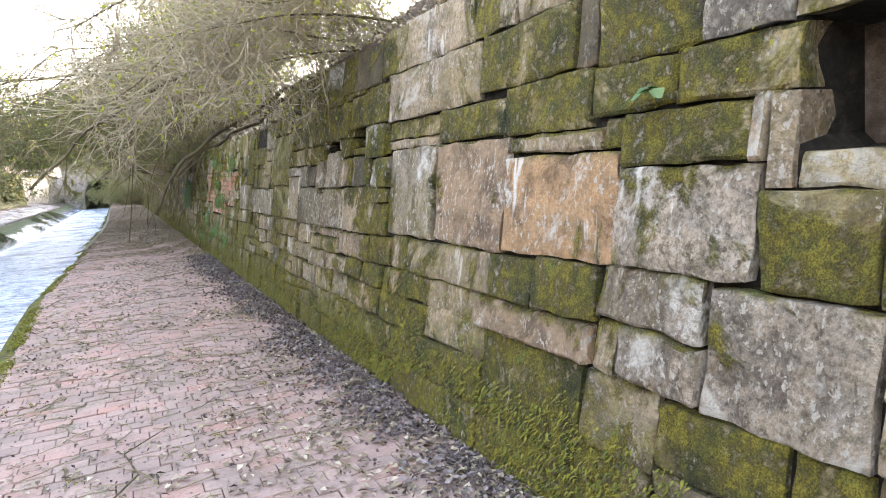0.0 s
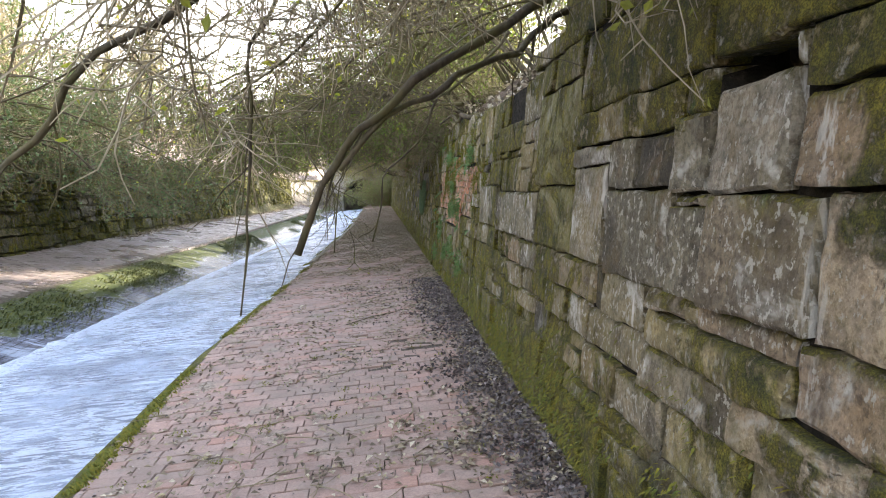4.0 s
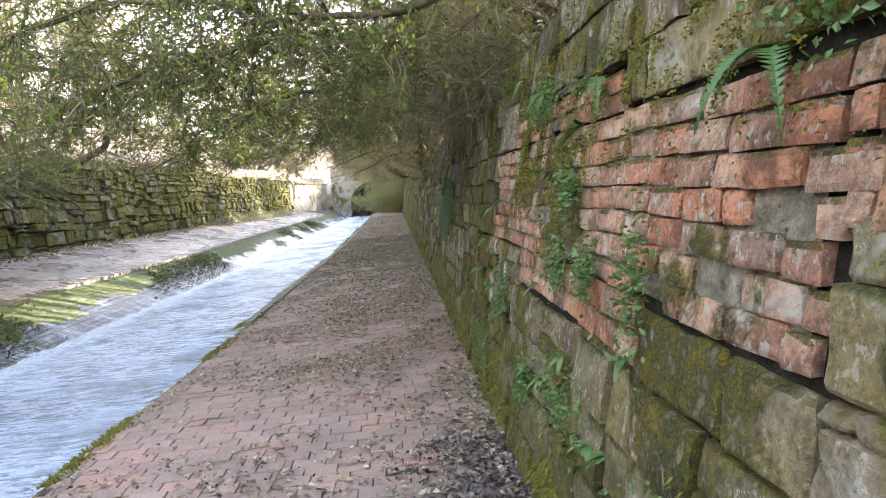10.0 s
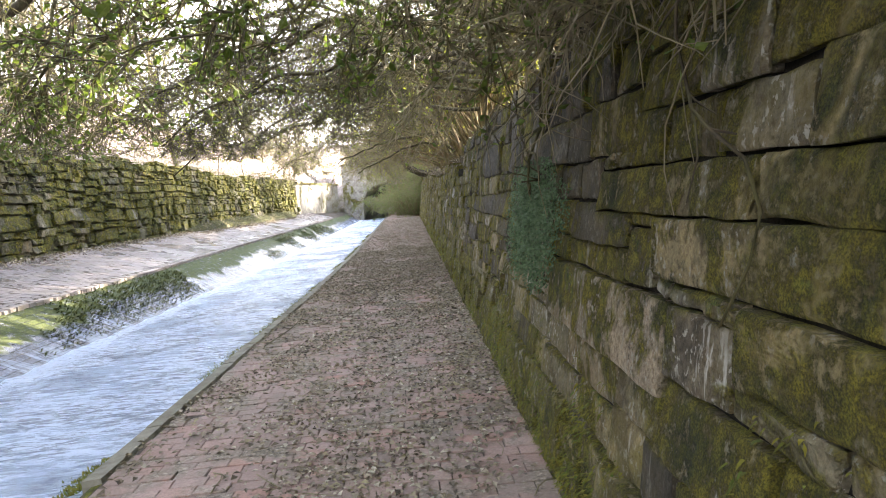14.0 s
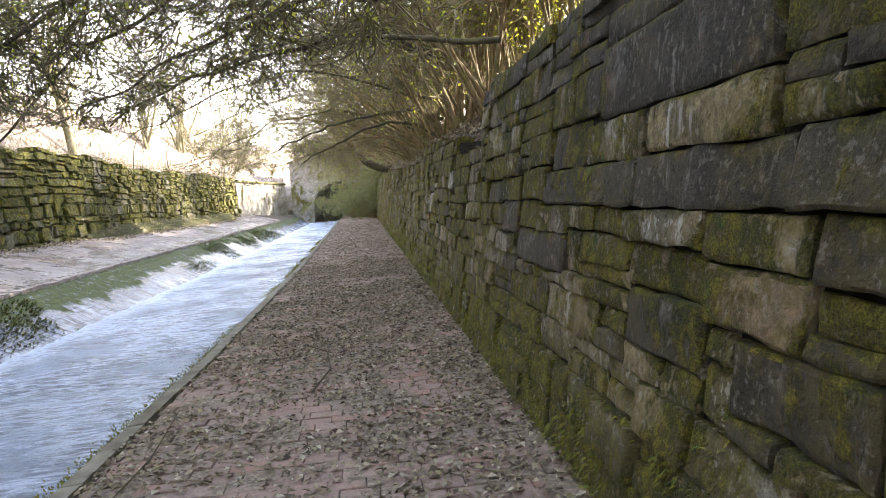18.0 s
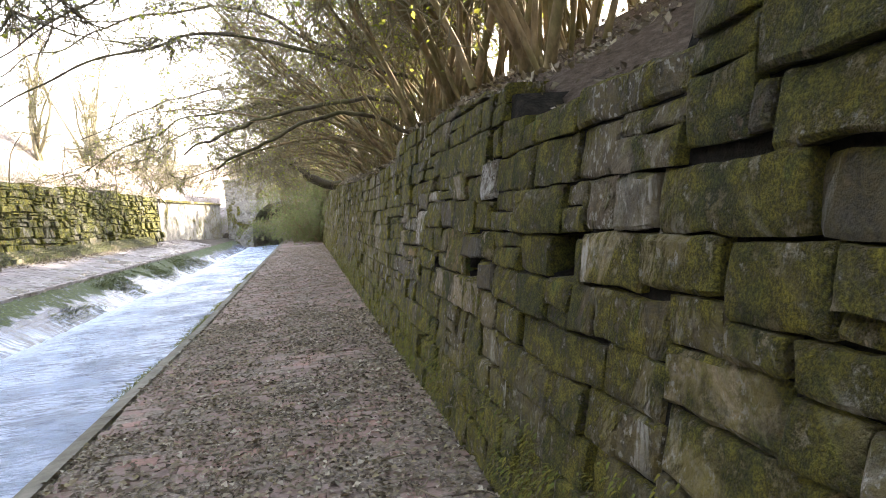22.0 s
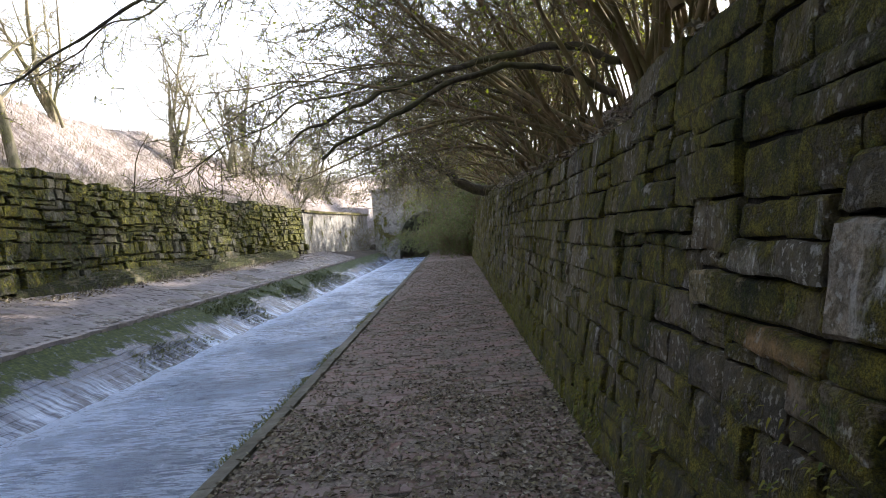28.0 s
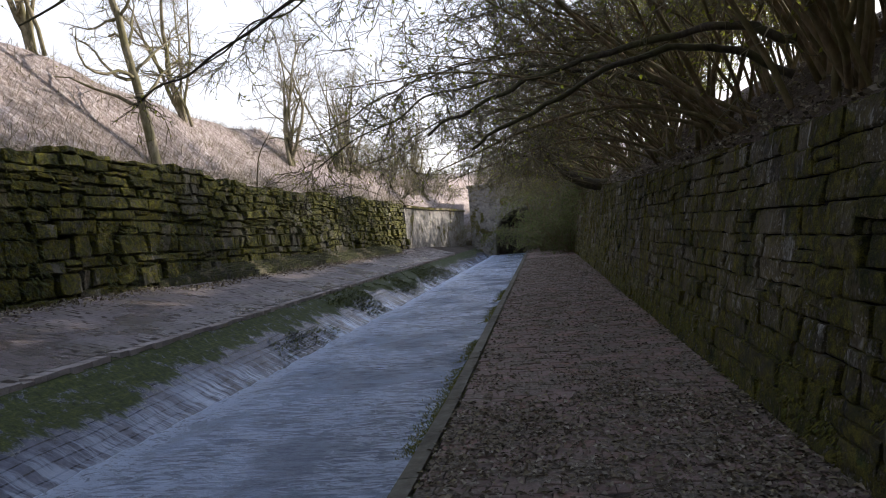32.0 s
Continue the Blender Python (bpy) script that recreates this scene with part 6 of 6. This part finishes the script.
# ---- plants on the wall ----
def build_wall_plants():
    r = random.Random(91)
    root = thing("ivy", "dense mat of small blue-green ivy leaves on the wall", "ivy", at=(1.8, 21.2, 0.9))
    s = Soup()
    for _ in range(12000):
        y, z = r.gauss(21.0, 0.5), r.gauss(1.32, 0.27)
        edge = ((y - 21.0) / 0.95) ** 2 + ((z - 1.32) / 0.42) ** 2 + wobble(y, z, 2, 2.5) * 0.7
        if edge > 1:
            continue
        p = Vector((face_x(z) - 0.03 - r.random() * 0.06, y, z)) - Vector((1.8, 21.2, 0.9))
        leaf(s, p, Vector((-0.5, r.gauss(0, 0.5), -0.8)), r.uniform(0.014, 0.026), r)
    part("foliage", s, LEAF_IVY, root, kind="stuff")
    for k in range(6):
        q = Soup()
        y, line = 20.6 + k * 0.2, []
        for i in range(9):
            z = 0.92 + i * 0.085
            line.append(Vector((face_x(z) - 0.025, y, z)) - Vector((1.8, 21.2, 0.9)))
            y += r.gauss(0, 0.05)
        tube(q, line, [0.006 - 0.0005 * i for i in range(9)], 5)
        part("stem", q, BARK_DARK, root)
    rooted = [(1.98, 1.84), (14.3, 1.78), (17.0, 1.12), (16.64, 1.4), (17.11, 0.88)]
    for k in range(26):
        y, z = rooted[k] if k < len(rooted) else (r.uniform(12.3, 16.9), r.choice((r.uniform(0.55, 1.1), r.uniform(1.1, 1.95))))
        at = (face_x(z) - 0.02, y, z)
        fern = thing("hart_tongue_fern", "small bright green strap-leaved fern rooted in the wall", "fern", "ferns in the wall", at=at)
        for _ in range(r.randrange(5, 9)):
            d = Vector((-0.8, r.gauss(0, 0.7), r.uniform(-0.2, 0.9))).normalized()
            q = Soup()
            ln, w = r.uniform(0.04, 0.10) * (1.5 if k < len(rooted) else 1.0), r.uniform(0.006, 0.011) * (1.6 if k < len(rooted) else 1.0)
            side = d.cross(Vector((0, 0, 1))).normalized()
            for i in range(6):
                f = i / 5
                c = d * ln * f + Vector((0, 0, -0.6 * ln * f * f))
                wd = w * (0.35 + 1.3 * math.sin(math.pi * min(1, f * 0.85 + 0.08)))
                q.v += [tuple(c - side * wd), tuple(c + side * wd)]
            q.f = [(2 * i, 2 * i + 1, 2 * i + 3, 2 * i + 2) for i in range(5)]
            part("frond", q, LEAF_FERN, fern)
    for y, z, ry, rz in ((14.02, 1.2, 0.12, 0.12), (14.97, 0.5, 0.18, 0.12), (14.47, 1.18, 0.14, 0.12), (14.36, 1.52, 0.12, 0.08), (15.9, 0.82, 0.22, 0.2), (14.2, 0.62, 0.4, 0.16), (13.1, 0.5, 0.35, 0.18), (12.6, 1.9, 0.3, 0.15), (13.5, 1.2, 0.12, 0.25), (16.6, 0.35, 0.4, 0.14), (15.0, 1.98, 0.4, 0.12)):
        clump = thing("creeping_plant", "low mat of small fresh green leaves growing in the wall", "plant", "plants in the wall", at=(face_x(z), y, z))
        q = Soup()
        for _ in range(420):
            a, b = r.gauss(0, ry * 0.5), r.gauss(0, rz * 0.5)
            leaf(q, Vector((BATTER * b - 0.02 - r.random() * 0.05, a, b)), Vector((-0.7, r.gauss(0, 0.5), -0.3)), r.uniform(0.012, 0.032), r)
        part("foliage", q, LEAF_FERN, clump, kind="stuff")
    for _ in range(26):
        y, z = r.uniform(10.6, 17.0), r.uniform(1.45, 2.3)
        ry, rz = r.uniform(0.10, 0.34), r.uniform(0.16, 0.4)
        clump = thing("moss_cushion", "hanging cushion of olive-green moss on the upper wall", "moss", "moss cushions", at=(face_x(z), y, z))
        q = Soup()
        for _ in range(900):
            a, b = r.gauss(0, ry * 0.5), r.gauss(0, rz * 0.5)
            if wobble(y + a, z + b, 5, 6.0) < 0.0:
                continue
            leaf(q, Vector((BATTER * b - 0.014 - r.random() * 0.018, a, b)), Vector((-0.6, r.gauss(0, 0.6), -0.5)), r.uniform(0.007, 0.019), r)
        part("moss", q, MOSS, clump, kind="stuff")
    frond_fern = [(14.12, 1.95), (15.04, 2.02), (15.74, 2.2), (12.9, 1.8)]
    for y, z in frond_fern:
        at = (face_x(z) - 0.02, y, z)
        fern = thing("fern", "feathery green fern hanging from the wall", "fern", "ferns in the wall", at=at)
        for _ in range(4):
            d = Vector((-0.6, r.gauss(0, 0.6), 0.25)).normalized()
            q = Soup()
            ln = r.uniform(0.15, 0.24)
            side = d.cross(Vector((0, 0, 1))).normalized()
            spine = [d * ln * i / 17 + Vector((0, 0, -1.1 * ln * (i / 17) ** 2)) for i in range(18)]
            q.v = [tuple(c) for c in spine]
            for i in range(1, 17):
                for sg in (-1, 1):
                    q.v.append(tuple(spine[i] + side * sg * ln * 0.24 * (1 - i / 17) + d * 0.01))
                    q.f.append((i, i + 1, len(q.v) - 1))
            q.f.append((0, 1, 18))
            part("frond", q, LEAF_FERN, fern)


build_wall_plants()


# ---- small loose things ----
def build_loose():
    r = random.Random(33)
    s, m = Soup(), Soup()
    for i in range(9):
        for j in range(16):
            a, b = math.pi * i / 16, 2 * math.pi * j / 16
            k = 1 + 0.25 * wobble(math.cos(b) * math.sin(a), math.sin(b) * math.sin(a), math.cos(a), 1.9)
            s.v.append((0.10 * k * math.sin(a) * math.cos(b), 0.17 * k * math.sin(a) * math.sin(b), 0.11 * k * math.cos(a)))
    s.f = [(i * 16 + j, (i + 1) * 16 + j, (i + 1) * 16 + (j + 1) % 16, i * 16 + (j + 1) % 16) for i in range(8) for j in range(16)]
    clod = thing("mossy_stone", "lump of stone covered in green moss on the path's edge", "stone", at=(-1.06, 4.8, -0.012))
    part("stone", s, STONE_FOOT, clod, smooth=True)
    for _ in range(1500):
        a, b = math.acos(r.uniform(0.05, 1)), r.uniform(0, 6.283)
        d = Vector((math.sin(a) * math.cos(b), math.sin(a) * math.sin(b), math.cos(a)))
        blade(m, Vector((d.x * 0.098, d.y * 0.167, d.z * 0.108)), d, r.uniform(0.015, 0.035), 0.005, r, Vector((0, 0, -0.3)))
    part("moss", m, MOSS, clod, kind="stuff")
    for label, pts, rad in (("curved bare twig lying on the path", [(0.25, 26.3, 0.02), (0.35, 26.9, 0.03), (0.30, 27.5, 0.03), (0.05, 28.0, 0.02)], 0.008), ("long thin twig lying along the kerb", [(-0.75, 23.8, 0.03), (-0.62, 24.6, 0.03), (-0.58, 25.3, 0.03), (-0.66, 26.2, 0.03)], 0.007),
                            ("crooked fallen twig on the brick path", [(-0.3, 3.5, 0.02), (-0.1, 3.9, 0.03), (-0.15, 4.3, 0.025), (0.1, 4.6, 0.02)], 0.006), ("forked fallen twig among the dead leaves", [(0.2, 12.2, 0.02), (0.5, 12.5, 0.03), (0.7, 12.6, 0.025), (0.95, 12.9, 0.02)], 0.006)):
        s = Soup()
        line = [Vector(p) + Vector((r.gauss(0, .01), r.gauss(0, .01), 0)) for p in pts]
        fine = [line[i].lerp(line[i + 1], k / 6) for i in range(3) for k in range(6)] + [line[3]]
        tube(s, fine, [rad * (1 - 0.5 * i / len(fine)) * r.uniform(0.85, 1.15) for i in range(len(fine))], 6)
        tagged(part("fallen_branch", s, BARK_DARK), label, "branch", "fallen branches")


build_loose()

# ---- pieces of walls and floors ----
def piece(name, verts, faces, material, parent, smooth=False):
    """One loose piece with its own origin."""
    c = np.array(verts).mean(axis=0)
    s = Soup()
    s.add([tuple(np.array(v) - c) for v in verts], faces)
    ob = part(name, s, material, parent, smooth=smooth, crisp=32)
    ob.location = tuple(c)
    return ob


def build_near_wall():
    r = random.Random(11)
    rest, left = Soup(), 300
    for y0, y1, courses, lengths in COURSES:
        for k, (a, b, lo, hi) in enumerate(course_cells(y0, y1, courses, lengths, r, lambda y: lerp(TOP_Z, y), TAKEN)):
            mid = (a + b) / 2
            held = [t for t in TAKEN if t[0] - 0.02 < mid < t[1] + 0.02]
            lo2 = lo if any(abs(t[3] - lo) < 0.004 for t in held) else sag(mid, lo)
            hi2 = hi if any(abs(t[2] - hi) < 0.004 for t in held) else sag(mid, hi)
            if hi2 > lerp(TOP_Z, mid) + 0.05:
                hi2 = lerp(TOP_Z, mid)
            if hi2 - lo2 < 0.028 or r.random() < 0.003:
                continue
            seed = r.randrange(1, 99999)
            proud = max(-0.010, r.gauss(0.002, 0.010)) + (0.02 if lo < 0.25 else 0)
            wide = 0.085 if mid > 44 else 0.07 if mid < 34 else 0.08
            v, f = stone_block(a, b, lo2, hi2, seed, proud, wide, rough=0.8)
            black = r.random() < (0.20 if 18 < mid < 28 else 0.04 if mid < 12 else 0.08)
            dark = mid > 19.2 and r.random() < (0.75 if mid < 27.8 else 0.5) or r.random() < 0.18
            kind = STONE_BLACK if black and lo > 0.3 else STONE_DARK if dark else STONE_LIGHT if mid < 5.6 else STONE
            # sooty upper blocks first; from y 31.2 the coppice's shade as black stone
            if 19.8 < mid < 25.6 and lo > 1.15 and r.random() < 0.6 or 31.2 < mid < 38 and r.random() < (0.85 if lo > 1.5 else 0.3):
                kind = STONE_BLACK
            if kind is not STONE_BLACK and r.random() < (0.5 if lo > 1.6 or lo < 0.5 or mid > 27.8 else 0.25):
                kind = STONE_MOSS
            if 27.8 < mid < 31.2 and 0.3 < lo < 1.7 and r.random() < (0.65 if mid > 29.2 else 0.35):
                kind = STONE_GREY if r.random() < 0.5 else STONE
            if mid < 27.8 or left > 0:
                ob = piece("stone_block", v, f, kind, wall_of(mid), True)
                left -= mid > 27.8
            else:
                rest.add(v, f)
    # this run takes the copy of the stone with shade in its tones
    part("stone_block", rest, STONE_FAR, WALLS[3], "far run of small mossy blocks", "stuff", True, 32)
    for k, (a, b, lo, hi, stone) in enumerate(BLOCKS):
        v, f = stone_block(a, b, lo, hi, 500 + k, (0.014 if stone in (STONE_ORANGE, STONE_GREY, STONE_OLIVE, STONE_WHITE) else 0.006) + (k * 7 % 5) * 0.004, 0.06, 0.003, rough=0.95)
        piece("stone_block", v, f, stone, wall_of((a + b) / 2), True)


build_near_wall()


def build_wall_bricks():
    r = random.Random(5)
    n, rest = 0, Soup()
    for y0, y1, z0, z1 in BRICKWORK:
        rows = round((z1 - z0) / 0.09)
        for j in range(rows):
            z = z0 + j * (z1 - z0) / rows
            y = y0 - r.uniform(0, 0.2)
            while y < y1:
                w = r.choice((0.245, 0.245, 0.245, 0.12))
                a, b = max(y, y0 + r.uniform(-0.1, 0.05)), min(y + w, y1 + r.uniform(-0.03, 0.08))
                y += w
                if b - a < 0.05 or r.random() < 0.07:
                    continue
                mid = (a + b) / 2
                v, f = stone_block(a, b, sag(mid, z), sag(mid, z + (z1 - z0) / rows - 0.004), r.randrange(1, 9999), max(-0.012, r.gauss(-0.004, 0.006)), 0.1, 0.002, 0.1, rough=0.45)
                n += 1
                if n <= 300:
                    piece("brick", v, f, WALL_BRICK, WALLS[1])
                else:
                    rest.add(v, f)
    if rest.v:
        part("brick", rest, WALL_BRICK, WALLS[1], "weathered red bricks", "stuff")


build_wall_bricks()
MORTAR = soil_material("dirty_lime_mortar", (0.08, 0.065, 0.045), (0.20, 0.175, 0.13), (0.38, 0.35, 0.28), 11)
bed = Soup()
for y0, y1, z0, z1 in BRICKWORK:
    ys = list(np.linspace(y0 + 0.06, y1 - 0.04, 12))
    k = len(bed.v)
    for y in ys:
        bed.v += [(face_x(z) + 0.021, y, sag(y, z)) for z in (z0 + 0.02, z1 - 0.02)]
    bed.f += [(k + 2 * i, k + 2 * i + 1, k + 2 * i + 3, k + 2 * i + 2) for i in range(len(ys) - 1)]
part("mortar_bed", bed, MORTAR, WALLS[1])


def paver(x0, x1, y0, y1, z, r, fall=0.0):
    g, e = 0.0022, 0.004
    a = [(x0 + g, y0 + g), (x1 - g, y0 + g), (x1 - g, y1 - g), (x0 + g, y1 - g)]
    c = [(x0 + g + e, y0 + g + e), (x1 - g - e, y0 + g + e), (x1 - g - e, y1 - g - e), (x0 + g + e, y1 - g - e)]
    tx, ty = r.uniform(-0.003, 0.003) + fall, r.uniform(-0.003, 0.003)
    zt = [z - tx - ty, z + tx - ty, z + tx + ty, z - tx + ty]
    v = [(*p, z - 0.03 - abs(fall)) for p in a] + [(*p, q - e) for p, q in zip(a, zt)] + [(*p, q) for p, q in zip(c, zt)]
    f = [(i, (i + 1) % 4, 4 + (i + 1) % 4, 4 + i) for i in range(4)] + [(4 + i, 4 + (i + 1) % 4, 8 + (i + 1) % 4, 8 + i) for i in range(4)] + [(8, 9, 10, 11)]
    return v, f


def build_path_bricks():
    r = random.Random(21)
    single, rest, pitch = 0, Soup(), 0.124
    for j in range(int((Y1 - Y0) / pitch)):
        y = Y0 + j * pitch
        edge = lerp(PATH_LEFT, y) + r.uniform(0, 0.02)
        x = 1.72 - (0.10 if j % 2 else 0) - r.uniform(0, 0.03)
        while x > edge + 0.05:
            wide = 0.2 + r.gauss(0, 0.008)
            a = max(edge, x - wide)
            z = wobble(x, y, 0, 0.6) * 0.008 + r.gauss(0, 0.003)
            v, f = paver(a, x, y, y + pitch, z, r)
            x -= wide
            if 5.9 < y < 8.6 and single < 300:
                single += 1
                piece("brick", v, f, PAVER, PATH)
            else:
                rest.add(v, f)
    part("brick", rest, PAVER, PATH, "worn reddish paving bricks in running bond", "stuff")


build_path_bricks()


def build_apron_bricks():
    r = random.Random(22)
    single, rest, pitch = 0, Soup(), 0.115
    for j in range(int((70 + 5) / pitch)):
        y = -5 + j * pitch
        x, lo = lerp(LIP, y) - 0.12 - (0.1125 if j % 2 else 0), lerp(LEFT_X, y)
        while x > lo:
            v, f = paver(x - 0.225, x, y, y + pitch, apron_z(x - 0.1125, y) + r.gauss(0, 0.002), r, -0.0229)
            if 25.0 < y < 27.5 and single < 290:
                single += 1
                piece("brick", v, f, APRON, APRON_BED)
            else:
                rest.add(v, f)
            x -= 0.225
    part("brick", rest, APRON, APRON_BED, "damp silted bricks", "stuff")
    for j in range(260):
        y = 24 + j * 0.17
        if r.random() < 0.05:
            continue
        x = lerp(LIP, y)
        v, f = box(x - 0.13, x + 0.07 + r.uniform(-0.02, 0.02), y + 0.006, y + 0.164, lerp(LIP_Z, y) - 0.12, lerp(LIP_Z, y) + 0.035 + r.gauss(0, 0.006))
        piece("edging_brick", v, f, EDGING, APRON_BED)


build_apron_bricks()


def left_face(z):
    return -0.06 * (z - LEFT_FOOT)


def build_far_wall():
    """The far retaining wall: rough mossy rubble over a stepped footing."""
    core = Soup()
    ys = list(np.arange(-6, 66.1, 1.0))
    for y in ys:
        x = lerp(LEFT_X, y) - 0.11
        core.v += [(x, y, LEFT_FOOT - 0.5), (x - 0.14, y, LEFT_TOP - 0.1), (x - 0.5, y, LEFT_TOP - 0.1), (x - 0.5, y, LEFT_FOOT - 0.5)]
    for i in range(len(ys) - 1):
        core.f += [(4 * i + (a + 1) % 4, 4 * i + 4 + (a + 1) % 4, 4 * i + 4 + a, 4 * i + a) for a in range(4)]
    core.f += [(3, 2, 1, 0), tuple(4 * len(ys) - 4 + a for a in (0, 1, 2, 3))]
    wall = tagged(part("wall_west_1", core, STONE_FOOT), "rough mossy rubble retaining wall below a grassy bank", "retaining wall", kind="structure")
    r = random.Random(31)
    rest, single = Soup(), 0
    zs = [LEFT_FOOT - 0.1]
    while zs[-1] < LEFT_TOP - 0.05:
        zs.append(zs[-1] + r.choice((0.20, 0.25, 0.31, 0.36, 0.24)))
    cells = course_cells(-6, 66, zs, (0.30, 0.85), r, lambda y: LEFT_TOP + wobble(y, 0, 3, 0.5) * 0.22, [])
    for a, b, lo, hi in cells:
        mid = (a + b) / 2
        w = wobble(mid, lo * 0.6, 4, 0.6) * 0.17 + wobble(mid, lo, 7, 1.6) * 0.05
        seed = r.randrange(1, 99999)
        w2 = wobble(mid, hi * 0.6, 4, 0.6) * 0.17 + wobble(mid, hi, 7, 1.6) * 0.05
        v, f = stone_block(a, b, lo + w, hi + w2, seed, max(-0.04, r.gauss(0, 0.05)), 0.12, 0.012, 0.3, lambda z, m=mid: lerp(LEFT_X, m) + left_face(z), 1.0, 2.3)
        if 24 < mid < 34 and single < 300:
            single += 1
            piece("rubble_stone", v, f, STONE_LEFT, wall)
        else:
            rest.add(v, f)
    part("rubble_stone", rest, STONE_LEFT, wall, "mossy rubble blocks with dark open joints", "stuff")
    for k in range(4):
        rows = [[(lerp(LEFT_X, y) + (0.42 - k * 0.11) * min(1, (y - 42.2) / 4) + d, y, LEFT_FOOT - 0.02 + k * 0.075 * min(1, (y - 42.2) / 4) + e + wobble(y, k, 0, 1.1) * 0.02) for d, e in ((0.02, -0.25), (0.0, 0.08), (-0.14, 0.09))] for y in np.arange(43, 63, 0.4)]
        slab("footing_step", rows, STONE_FOOT, "low mossy stepped footing course along the far wall", "wall footing")


build_far_wall()
